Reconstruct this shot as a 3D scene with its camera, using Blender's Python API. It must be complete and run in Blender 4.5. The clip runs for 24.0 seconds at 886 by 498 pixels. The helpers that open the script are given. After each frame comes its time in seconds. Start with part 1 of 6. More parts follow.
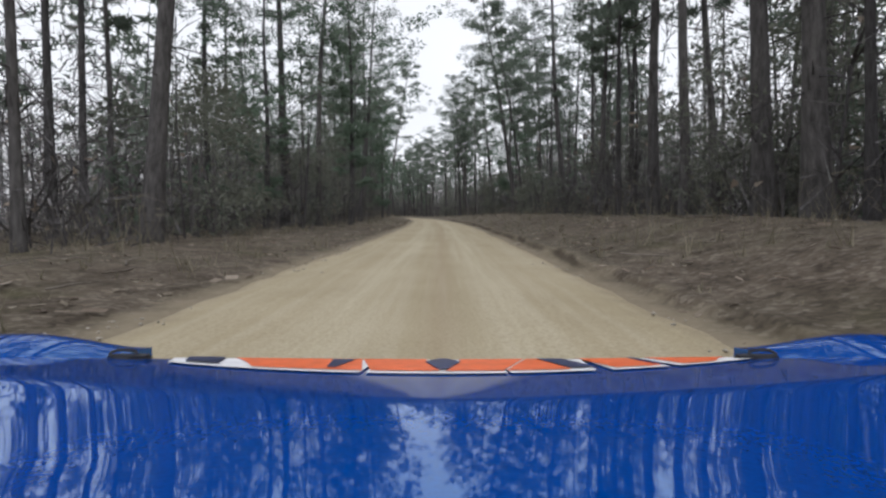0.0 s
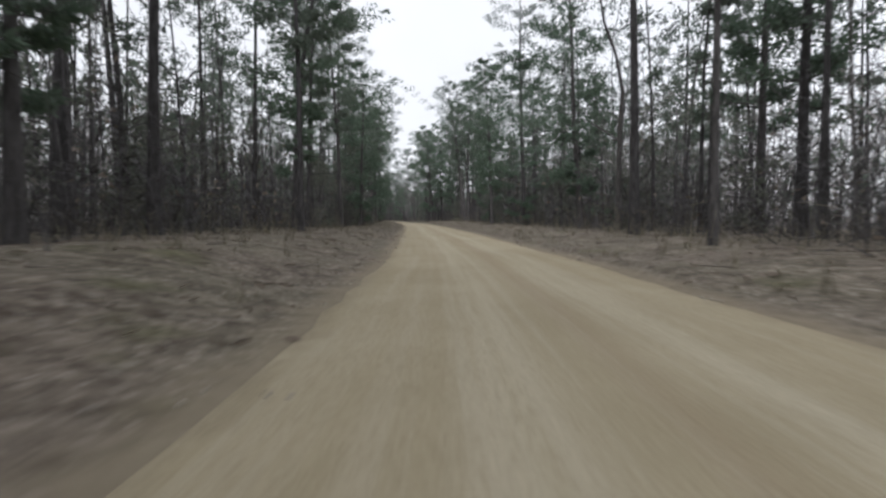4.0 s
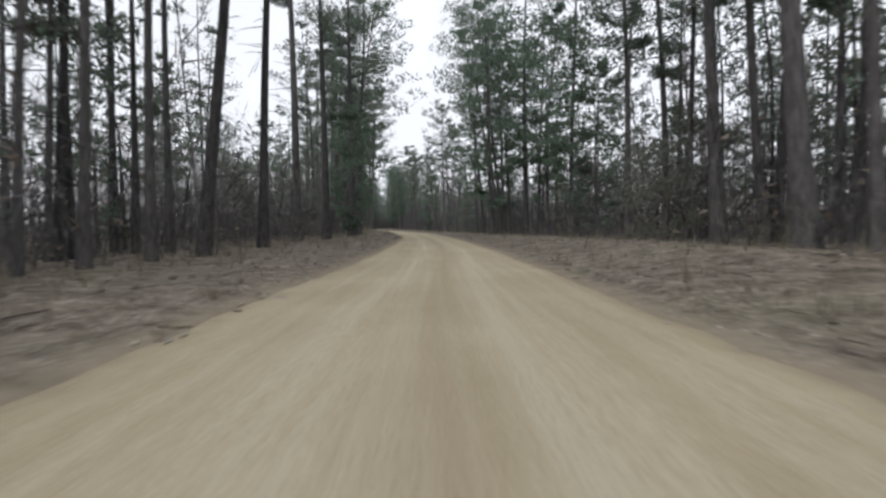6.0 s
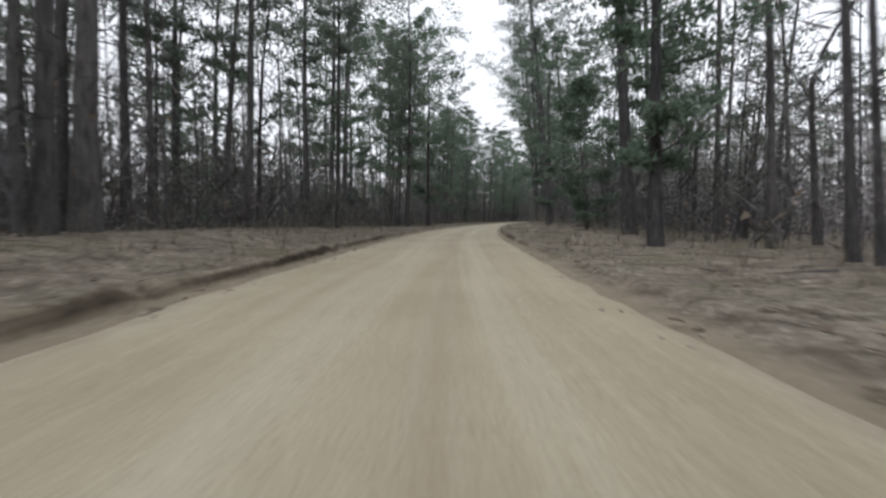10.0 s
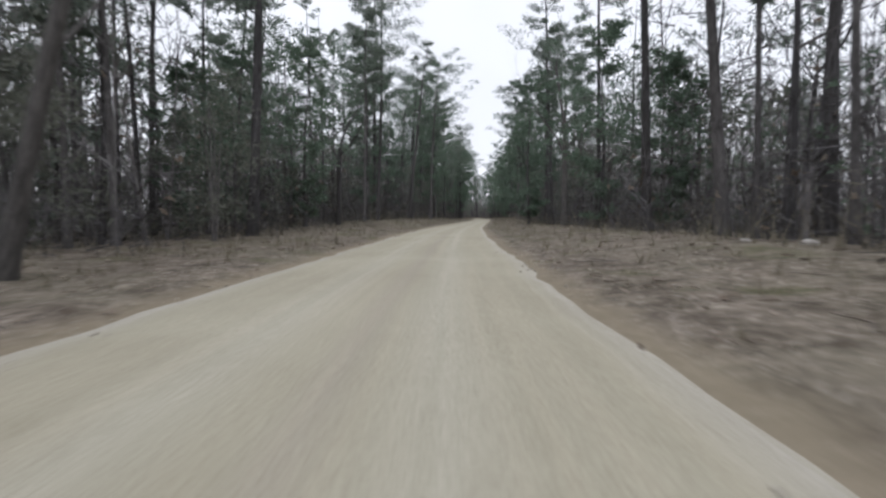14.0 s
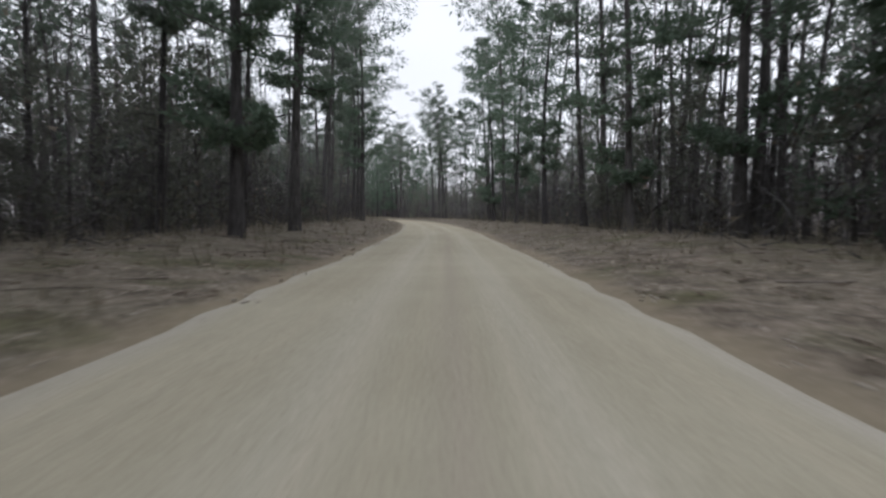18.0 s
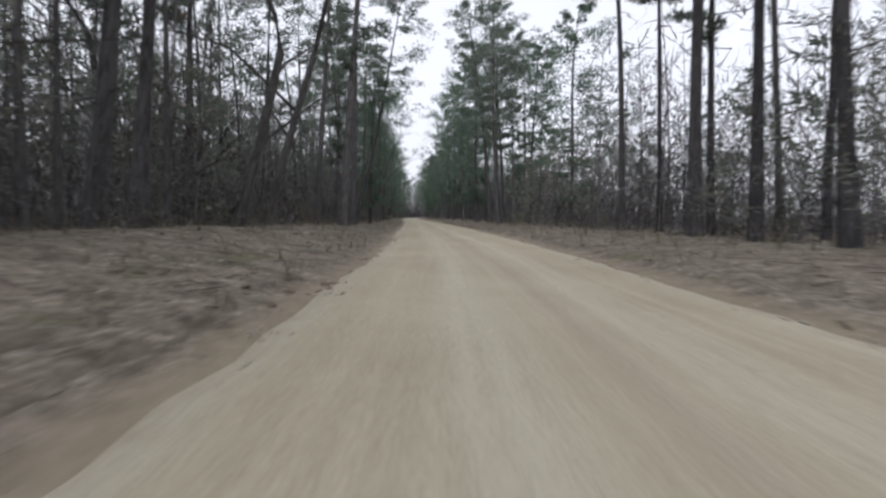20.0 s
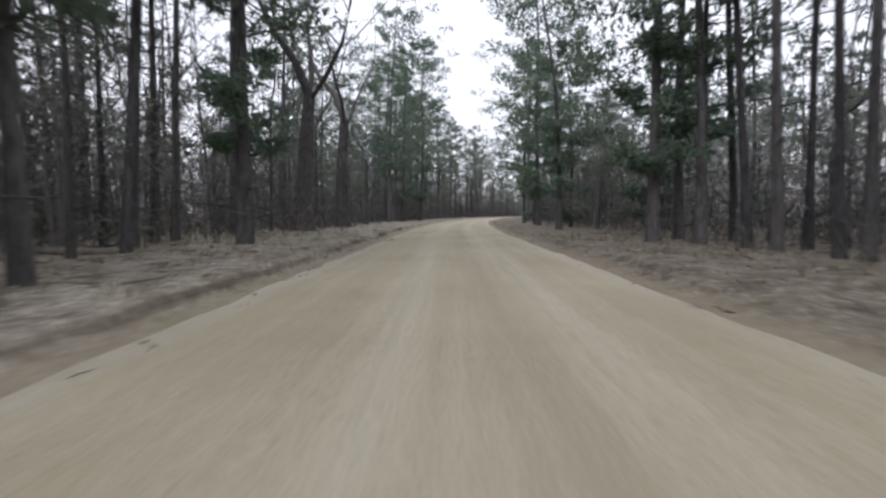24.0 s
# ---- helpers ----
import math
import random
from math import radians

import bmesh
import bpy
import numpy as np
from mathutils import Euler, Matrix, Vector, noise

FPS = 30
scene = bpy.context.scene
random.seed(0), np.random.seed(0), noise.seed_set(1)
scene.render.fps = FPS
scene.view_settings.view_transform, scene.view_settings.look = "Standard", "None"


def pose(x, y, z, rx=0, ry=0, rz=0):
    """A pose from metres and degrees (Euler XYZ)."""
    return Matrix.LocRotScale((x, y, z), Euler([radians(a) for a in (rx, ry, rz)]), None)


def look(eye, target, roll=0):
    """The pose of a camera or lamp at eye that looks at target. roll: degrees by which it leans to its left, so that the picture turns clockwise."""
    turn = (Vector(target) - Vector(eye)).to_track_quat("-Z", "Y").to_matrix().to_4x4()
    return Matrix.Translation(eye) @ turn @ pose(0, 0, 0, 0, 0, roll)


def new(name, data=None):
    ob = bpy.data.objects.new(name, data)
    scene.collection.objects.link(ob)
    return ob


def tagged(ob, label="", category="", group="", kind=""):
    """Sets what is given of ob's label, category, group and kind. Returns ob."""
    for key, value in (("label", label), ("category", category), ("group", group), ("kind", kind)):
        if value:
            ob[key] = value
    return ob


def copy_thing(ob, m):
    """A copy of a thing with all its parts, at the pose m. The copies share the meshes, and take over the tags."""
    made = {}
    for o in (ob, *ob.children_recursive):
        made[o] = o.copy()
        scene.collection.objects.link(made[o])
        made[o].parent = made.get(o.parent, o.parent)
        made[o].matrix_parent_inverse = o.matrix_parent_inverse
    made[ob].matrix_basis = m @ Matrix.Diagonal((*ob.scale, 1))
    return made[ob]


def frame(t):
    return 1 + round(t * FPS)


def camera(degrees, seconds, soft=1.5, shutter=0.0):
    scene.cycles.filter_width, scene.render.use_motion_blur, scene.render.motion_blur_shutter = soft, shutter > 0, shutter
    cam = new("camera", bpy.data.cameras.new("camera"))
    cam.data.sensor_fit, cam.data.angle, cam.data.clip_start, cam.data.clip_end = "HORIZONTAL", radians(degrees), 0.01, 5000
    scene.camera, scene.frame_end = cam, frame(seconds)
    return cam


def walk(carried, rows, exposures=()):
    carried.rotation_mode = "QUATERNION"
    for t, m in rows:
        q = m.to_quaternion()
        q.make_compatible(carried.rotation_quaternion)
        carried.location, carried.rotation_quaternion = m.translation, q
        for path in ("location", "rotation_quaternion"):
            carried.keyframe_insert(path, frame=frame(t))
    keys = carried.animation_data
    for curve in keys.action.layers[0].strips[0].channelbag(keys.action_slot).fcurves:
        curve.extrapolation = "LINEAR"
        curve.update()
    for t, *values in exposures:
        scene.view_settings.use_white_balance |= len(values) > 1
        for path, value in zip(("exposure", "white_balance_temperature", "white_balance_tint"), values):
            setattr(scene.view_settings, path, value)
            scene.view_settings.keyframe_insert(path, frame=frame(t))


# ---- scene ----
# ---- camera ----
cam = camera(79.7, 24.0, soft=2.5, shutter=0.1)
# seconds, east, north, tilt, heading
ROWS = [
    (0.0, 0.00, 0.00, -3.75, -14.48), (0.5, 4.58, 17.77, -3.28, -13.64), (1.0, 9.06, 35.65, -2.62, -13.46), (1.5, 13.04, 53.65, -2.72, -10.36),
    (2.0, 16.01, 71.74, -3.13, -7.55), (2.5, 18.25, 89.67, -3.61, -5.84), (3.0, 19.76, 107.36, -3.57, -2.97), (3.5, 20.34, 125.03, -2.85, 0.07),
    (4.0, 20.03, 142.84, -3.26, 2.68), (4.5, 19.00, 160.75, -3.20, 4.64), (5.0, 17.44, 178.75, -3.17, 6.02), (5.5, 15.52, 196.83, -2.58, 6.90),
    (6.0, 13.40, 215.05, -2.37, 7.35), (6.5, 10.76, 233.35, -3.00, 10.08), (7.0, 7.31, 251.56, -3.54, 12.19), (7.5, 3.21, 269.46, -3.35, 14.40),
    (8.0, -1.37, 286.99, -3.38, 15.70), (8.5, -6.37, 304.24, -3.14, 17.43), (9.0, -11.79, 321.35, -3.21, 18.42), (9.5, -17.29, 338.36, -3.54, 18.09),
    (10.0, -22.60, 355.31, -3.33, 17.28), (10.5, -27.19, 372.56, -3.95, 13.26), (11.0, -30.87, 390.09, -4.33, 11.41), (11.5, -33.82, 407.69, -3.59, 8.37),
    (12.0, -35.86, 425.41, -3.80, 5.63), (12.5, -37.08, 443.25, -3.77, 3.08), (13.0, -37.52, 461.11, -3.72, 0.64), (13.5, -37.20, 478.96, -3.82, -1.77),
    (14.0, -36.27, 496.76, -3.52, -3.30), (14.5, -34.87, 514.53, -3.37, -4.87), (15.0, -32.98, 532.41, -3.38, -6.40), (15.5, -30.50, 550.51, -3.40, -8.30),
    (16.0, -27.54, 568.68, -3.51, -9.12), (16.5, -24.58, 586.76, -3.76, -8.50), (17.0, -21.87, 604.66, -3.85, -7.85), (17.5, -19.40, 622.44, -3.80, -7.02),
    (18.0, -17.27, 640.24, -3.66, -5.76), (18.5, -15.58, 658.12, -3.65, -4.05), (19.0, -14.52, 676.08, -3.63, -1.82), (19.5, -14.24, 694.07, -3.90, 1.04),
    (20.0, -15.06, 712.08, -3.56, 5.00), (20.5, -16.96, 730.06, -2.95, 7.64), (21.0, -19.27, 748.04, -3.39, 7.69), (21.5, -21.73, 765.96, -3.51, 8.84),
    (22.0, -24.46, 783.71, -3.36, 9.46), (22.5, -27.39, 801.34, -3.42, 10.20), (23.0, -30.39, 819.00, -3.67, 9.81), (23.5, -33.31, 836.80, -3.86, 9.76),
    (24.0, -36.29, 854.65, -3.85, 10.07),
]
EYE = 0.9
keys = [(t, pose(x, y, EYE, 90 + tilt, 0, turn)) for t, x, y, tilt, turn in ROWS]
# it starts at rest over the bonnet, pulls away at once and is up to speed within the first second
first, after = ROWS[0], ROWS[1]
go = Vector((after[1] - first[1], after[2] - first[2], 0)).normalized()
keys = [k for k in keys if k[0] not in (0.5,)]
for n, (t, gone) in enumerate([(1 / 30, 0.10), (2 / 30, 0.85), (0.1, 2.05), (0.2, 5.95), (0.3, 9.8), (0.5, 17.5)]):
    share = t / 0.5
    keys.insert(1 + n, (t, pose(first[1] + go.x * gone, first[2] + go.y * gone, EYE, 90 + first[3] + (after[3] - first[3]) * share, 0, first[4] + (after[4] - first[4]) * share)))
walk(cam, keys, [
    (0.0, -0.06, 5900, 13), (6.0, -0.06, 5900, 13), (7.5, 0.06, 5900, 13), (11.0, 0.06, 5880, 13), (14.0, -0.06, 5800, 14), (17.5, -0.04, 5800, 14), (20.0, -0.06, 5780, 15), (21.0, 0.1, 5780, 16), (24.0, 0.1, 5780, 16),
])

# ---- overcast sky and its weak sun ----
world = bpy.data.worlds.new("overcast_sky")
scene.world = world
world.use_nodes = True
wn, wl = world.node_tree.nodes, world.node_tree.links
sky = wn.new("ShaderNodeTexSky")
sky.sky_type = "NISHITA"
sky.sun_disc = False
sky.sun_elevation = radians(42)
sky.sun_rotation = radians(191)
sky.dust_density = 6.0
sky.air_density = 1.0
cloud_noise = wn.new("ShaderNodeTexNoise")
cloud_noise.inputs["Scale"].default_value = 2.2
cloud_noise.inputs["Detail"].default_value = 6.0
cloud_ramp = wn.new("ShaderNodeValToRGB")
cloud_ramp.color_ramp.elements[0].position, cloud_ramp.color_ramp.elements[1].position = 0.3, 0.72
cloud_ramp.color_ramp.elements[0].color = (10.8, 10.6, 10.1, 1)
cloud_ramp.color_ramp.elements[1].color = (12.6, 12.4, 11.9, 1)
sky_mix = wn.new("ShaderNodeMix")
sky_mix.data_type = "RGBA"
sky_mix.inputs["Factor"].default_value = 0.9
backdrop = wn["Background"]
backdrop.inputs["Strength"].default_value = 0.1
coords = wn.new("ShaderNodeTexCoord")
wl.new(coords.outputs["Generated"], cloud_noise.inputs["Vector"])
wl.new(cloud_noise.outputs["Fac"], cloud_ramp.inputs["Fac"])
wl.new(sky.outputs["Color"], sky_mix.inputs["A"])
wl.new(cloud_ramp.outputs["Color"], sky_mix.inputs["B"])
wl.new(sky_mix.outputs["Result"], backdrop.inputs["Color"])

sun = new("sun", bpy.data.lights.new("sun", "SUN"))
sun.data.energy = 1.3
sun.data.angle = radians(25)
sun.data.color = (1.0, 0.97, 0.92)
sun.matrix_world = look((0, 0, 50), (9, 45, 8))


# ---- materials ----
def material(name, rough=0.9, spec=0.3):
    mat = bpy.data.materials.new(name)
    mat.use_nodes = True
    tree = mat.node_tree
    shader = tree.nodes["Principled BSDF"]
    shader.inputs["Roughness"].default_value = rough
    shader.inputs["Specular IOR Level"].default_value = spec
    return mat, tree.nodes, tree.links, shader


def noise_node(nodes, links, vector, scale, detail=5.0, rough=0.6):
    n = nodes.new("ShaderNodeTexNoise")
    n.inputs["Scale"].default_value = scale
    n.inputs["Detail"].default_value = detail
    n.inputs["Roughness"].default_value = rough
    links.new(vector, n.inputs["Vector"])
    return n.outputs["Fac"]


def ramp_node(nodes, links, value, stops):
    r = nodes.new("ShaderNodeValToRGB")
    e = r.color_ramp.elements
    while len(e) < len(stops):
        e.new(0.5)
    for item, (at, colour) in zip(e, stops):
        item.position, item.color = at, (*colour, 1)
    links.new(value, r.inputs["Fac"])
    return r.outputs["Color"]


def blend_node(nodes, links, factor, a, b, mode="MIX"):
    m = nodes.new("ShaderNodeMix")
    m.data_type, m.blend_type = "RGBA", mode
    for value, socket in ((factor, m.inputs["Factor"]), (a, m.inputs["A"]), (b, m.inputs["B"])):
        if isinstance(value, (int, float)):
            socket.default_value = value
        elif isinstance(value, tuple):
            socket.default_value = (*value, 1)
        else:
            links.new(value, socket)
    return m.outputs["Result"]


def math_node(nodes, links, kind, a, b=0.0, c=None, clamp=False):
    m = nodes.new("ShaderNodeMath")
    m.operation, m.use_clamp = kind, clamp
    for value, socket in zip((a, b, c), m.inputs):
        if value is None:
            continue
        if isinstance(value, (int, float)):
            socket.default_value = value
        else:
            links.new(value, socket)
    return m.outputs["Value"]


def bump_node(nodes, links, height, shader, strength, distance):
    b = nodes.new("ShaderNodeBump")
    b.inputs["Strength"].default_value = strength
    b.inputs["Distance"].default_value = distance
    links.new(height, b.inputs["Height"])
    links.new(b.outputs["Normal"], shader.inputs["Normal"])


def position_node(nodes, links, stretch=(1, 1, 1), source="Object"):
    c = nodes.new("ShaderNodeTexCoord")
    m = nodes.new("ShaderNodeMapping")
    m.inputs["Scale"].default_value = stretch
    links.new(c.outputs[source], m.inputs["Vector"])
    return m.outputs["Vector"]


def across_and_along(nodes, links):
    c = nodes.new("ShaderNodeTexCoord")
    s = nodes.new("ShaderNodeSeparateXYZ")
    links.new(c.outputs["UV"], s.inputs["Vector"])
    return s.outputs["X"], s.outputs["Y"]


def road_material():
    mat, n, l, shader = material("sand_and_gravel", 0.92, 0.25)
    p = position_node(n, l)
    across, along = across_and_along(n, l)
    blotch = noise_node(n, l, p, 0.35, 4.0)
    sand = ramp_node(n, l, blotch, [(0.3, (0.35, 0.298, 0.194)), (0.55, (0.403, 0.347, 0.234)), (0.75, (0.448, 0.392, 0.276))])
    pale = ramp_node(n, l, blotch, [(0.3, (0.37, 0.342, 0.258)), (0.7, (0.452, 0.426, 0.332))])
    # the surfacing turns from yellow sand to pale gravel and back
    to_pale = n.new("ShaderNodeMapRange")
    to_pale.inputs["From Min"].default_value, to_pale.inputs["From Max"].default_value = 320, 480
    l.new(along, to_pale.inputs["Value"])
    to_sand = n.new("ShaderNodeMapRange")
    to_sand.inputs["From Min"].default_value, to_sand.inputs["From Max"].default_value = 640, 740
    to_sand.inputs["To Min"].default_value, to_sand.inputs["To Max"].default_value = 1.0, 0.42
    l.new(along, to_sand.inputs["Value"])
    both = math_node(n, l, "MULTIPLY", to_pale.outputs["Result"], to_sand.outputs["Result"])
    base = blend_node(n, l, both, sand, pale)
    # packed wheel tracks, wandering a little along the road
    join = n.new("ShaderNodeCombineXYZ")
    l.new(math_node(n, l, "MULTIPLY", along, 0.035), join.inputs["Y"])
    wander = noise_node(n, l, join.outputs["Vector"], 1.0, 2.0)
    shifted = math_node(n, l, "ADD", across, math_node(n, l, "MULTIPLY_ADD", wander, 1.2, -0.6))
    near = math_node(n, l, "ABSOLUTE", math_node(n, l, "SUBTRACT", math_node(n, l, "ABSOLUTE", shifted), 0.70))
    track = math_node(n, l, "SUBTRACT", 1.0, math_node(n, l, "DIVIDE", near, 0.44), clamp=True)
    streak_at = n.new("ShaderNodeCombineXYZ")
    l.new(math_node(n, l, "MULTIPLY", across, 5.0), streak_at.inputs["X"])
    l.new(math_node(n, l, "MULTIPLY", along, 0.12), streak_at.inputs["Y"])
    streak = noise_node(n, l, streak_at.outputs["Vector"], 1.0, 4.0)
    worn = math_node(n, l, "MULTIPLY", track, math_node(n, l, "MULTIPLY_ADD", streak, 1.6, -0.15), clamp=True)
    base = blend_node(n, l, 1.0, base, (0.93, 0.92, 0.90), "MULTIPLY")
    base = blend_node(n, l, math_node(n, l, "MULTIPLY", worn, 0.7), base, blend_node(n, l, both, (0.488, 0.437, 0.318), (0.49, 0.468, 0.385)))
    crown = math_node(n, l, "SUBTRACT", 1.0, math_node(n, l, "DIVIDE", math_node(n, l, "ABSOLUTE", math_node(n, l, "SUBTRACT", shifted, 0.08)), 0.24), clamp=True)
    base = blend_node(n, l, math_node(n, l, "MULTIPLY", crown, math_node(n, l, "MULTIPLY_ADD", streak, 1.2, -0.1, clamp=True)), base, blend_node(n, l, both, (0.3, 0.235, 0.15), (0.335, 0.3, 0.243)))
    loose = math_node(n, l, "MULTIPLY_ADD", streak, 2.4, -1.05, clamp=True)
    base = blend_node(n, l, math_node(n, l, "MULTIPLY", loose, 0.5), base, (0.5, 0.445, 0.34))
    # pale gravel thrown up along the edges
    rim = math_node(n, l, "DIVIDE", math_node(n, l, "SUBTRACT", math_node(n, l, "ABSOLUTE", across), 1.85), 0.35, clamp=True)
    late = n.new("ShaderNodeMapRange")
    late.inputs["From Min"].default_value, late.inputs["From Max"].default_value = 700, 760
    l.new(along, late.inputs["Value"])
    graveled = math_node(n, l, "MAXIMUM", both, late.outputs["Result"])
    rim = math_node(n, l, "MULTIPLY", rim, math_node(n, l, "MULTIPLY", graveled, math_node(n, l, "MULTIPLY_ADD", streak, 1.6, -0.3, clamp=True)))
    base = blend_node(n, l, math_node(n, l, "MULTIPLY", rim, 0.8), base, (0.5, 0.475, 0.435))
    # towards the edges leaf mould and sand mix in ragged patches
    outer = math_node(n, l, "DIVIDE", math_node(n, l, "SUBTRACT", math_node(n, l, "ABSOLUTE", across), 1.95), 0.5)
    mixed = math_node(n, l, "ADD", outer, math_node(n, l, "MULTIPLY_ADD", noise_node(n, l, p, 2.3, 5.0, 0.65), 1.8, -0.95))
    base = blend_node(n, l, math_node(n, l, "MULTIPLY", math_node(n, l, "MULTIPLY", mixed, math_node(n, l, "MULTIPLY_ADD", graveled, -0.75, 1.0), clamp=True), 0.7), base, (0.2, 0.163, 0.112))
    grit = noise_node(n, l, p, 38.0, 3.0, 0.7)
    speck = ramp_node(n, l, grit, [(0.3, (0.72, 0.70, 0.66)), (0.5, (1, 1, 1)), (0.7, (1.18, 1.18, 1.2))])
    base = blend_node(n, l, 0.8, base, speck, "MULTIPLY")
    l.new(base, shader.inputs["Base Color"])
    bump_node(n, l, grit, shader, 0.5, 0.012)
    return mat


def ground_material():
    mat, n, l, shader = material("leaf_litter_and_dry_grass", 0.95, 0.15)
    p = position_node(n, l)
    across, along = across_and_along(n, l)
    broad = noise_node(n, l, p, 0.28, 5.0)
    leaf = noise_node(n, l, p, 5.5, 6.0, 0.72)
    litter = ramp_node(n, l, leaf, [(0.28, (0.060, 0.049, 0.039)), (0.47, (0.145, 0.12, 0.094)), (0.62, (0.222, 0.19, 0.152)), (0.78, (0.33, 0.295, 0.248))])
    straw = ramp_node(n, l, leaf, [(0.3, (0.10, 0.089, 0.064)), (0.6, (0.205, 0.184, 0.137)), (0.8, (0.31, 0.284, 0.22))])
    grass = ramp_node(n, l, leaf, [(0.3, (0.055, 0.058, 0.028)), (0.65, (0.14, 0.135, 0.068))])
    base = blend_node(n, l, ramp_node(n, l, broad, [(0.42, (0, 0, 0)), (0.6, (1, 1, 1))]), litter, straw)
    # single leaves, each of its own tone
    cells = n.new("ShaderNodeTexVoronoi")
    cells.inputs["Scale"].default_value = 19.0
    l.new(p, cells.inputs["Vector"])
    tone = n.new("ShaderNodeSeparateColor")
    l.new(cells.outputs["Color"], tone.inputs["Color"])
    leaves = ramp_node(n, l, tone.outputs["Red"], [(0.0, (0.05, 0.040, 0.032)), (0.35, (0.118, 0.097, 0.074)), (0.75, (0.205, 0.172, 0.134)), (0.9, (0.31, 0.272, 0.225)), (1.0, (0.41, 0.375, 0.325))])
    base = blend_node(n, l, 0.4, base, leaves)
    # damp dark and dry pale patches the size of a hand or a plate
    patch = noise_node(n, l, p, 1.9, 5.0, 0.65)
    base = blend_node(n, l, 0.85, base, ramp_node(n, l, patch, [(0.36, (0.6, 0.58, 0.56)), (0.5, (1.05, 1.05, 1.05)), (0.66, (1.4, 1.4, 1.4))]), "MULTIPLY")
    tuft = noise_node(n, l, p, 0.6, 3.0)
    # more green in the middle stretch
    green = n.new("ShaderNodeMapRange")
    green.interpolation_type = "SMOOTHSTEP"
    green.inputs["From Min"].default_value, green.inputs["From Max"].default_value = 110, 25
    green.inputs["To Max"].default_value = 0.10
    l.new(math_node(n, l, "ABSOLUTE", math_node(n, l, "SUBTRACT", along, 590)), green.inputs["Value"])
    tuft = math_node(n, l, "ADD", tuft, green.outputs["Result"])
    base = blend_node(n, l, ramp_node(n, l, tuft, [(0.58, (0, 0, 0)), (0.72, (0.75, 0.75, 0.75))]), base, grass)
    # towards the far end, on the left, the litter is paler: bleached oak leaves; at the start it is darker
    bleached = n.new("ShaderNodeMapRange")
    bleached.inputs["From Min"].default_value, bleached.inputs["From Max"].default_value = 770, 850
    l.new(along, bleached.inputs["Value"])
    on_left = math_node(n, l, "DIVIDE", across, -2.0, clamp=True)
    base = blend_node(n, l, math_node(n, l, "MULTIPLY", bleached.outputs["Result"], on_left), base, blend_node(n, l, 1.0, base, (1.5, 1.55, 1.6), "MULTIPLY"))
    dark_start = n.new("ShaderNodeMapRange")
    dark_start.inputs["From Min"].default_value, dark_start.inputs["From Max"].default_value = 25, 90
    dark_start.inputs["To Min"].default_value, dark_start.inputs["To Max"].default_value = 1.0, 0.0
    l.new(along, dark_start.inputs["Value"])
    base = blend_node(n, l, dark_start.outputs["Result"], base, blend_node(n, l, 1.0, base, (0.62, 0.6, 0.58), "MULTIPLY"))
    # bare dark soil in the cut at the road's edge
    away = math_node(n, l, "ABSOLUTE", across)
    ragged = math_node(n, l, "ADD", away, math_node(n, l, "MULTIPLY_ADD", noise_node(n, l, p, 1.6, 4.0), 0.7, -0.35))
    # sand and leaf mould mixed on the shoulder
    spill = math_node(n, l, "DIVIDE", math_node(n, l, "SUBTRACT", 2.74, ragged), 0.42, clamp=True)
    base = blend_node(n, l, math_node(n, l, "MULTIPLY", spill, 0.72), base, (0.275, 0.232, 0.162))
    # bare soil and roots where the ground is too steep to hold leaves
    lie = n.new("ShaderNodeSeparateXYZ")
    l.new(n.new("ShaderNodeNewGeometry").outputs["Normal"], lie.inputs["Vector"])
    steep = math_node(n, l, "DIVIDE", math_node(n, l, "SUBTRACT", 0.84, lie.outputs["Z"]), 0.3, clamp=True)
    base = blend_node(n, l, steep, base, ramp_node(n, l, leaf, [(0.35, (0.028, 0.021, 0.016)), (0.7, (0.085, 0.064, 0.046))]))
    l.new(base, shader.inputs["Base Color"])
    bump_node(n, l, math_node(n, l, "ADD", leaf, math_node(n, l, "MULTIPLY", tone.outputs["Green"], 0.3)), shader, 0.6, 0.035)
    return mat


def bark_material(name, dark, light, coarse):
    mat, n, l, shader = material(name, 0.95, 0.15)
    p = position_node(n, l, (coarse, coarse, coarse * 0.22))
    ridge = noise_node(n, l, p, 2.2, 6.0, 0.7)
    info = n.new("ShaderNodeObjectInfo")
    base = ramp_node(n, l, ridge, [(0.32, dark), (0.68, light)])
    tone = ramp_node(n, l, info.outputs["Random"], [(0.0, (0.62, 0.60, 0.60)), (1.0, (1.2, 1.15, 1.1))])
    base = blend_node(n, l, 1.0, base, tone, "MULTIPLY")
    lichen = noise_node(n, l, position_node(n, l), 1.1, 4.0)
    base = blend_node(n, l, ramp_node(n, l, lichen, [(0.6, (0, 0, 0)), (0.75, (0.4, 0.4, 0.4))]), base, (0.16, 0.17, 0.14))
    l.new(base, shader.inputs["Base Color"])
    bump_node(n, l, ridge, shader, 0.9, 0.03)
    return mat


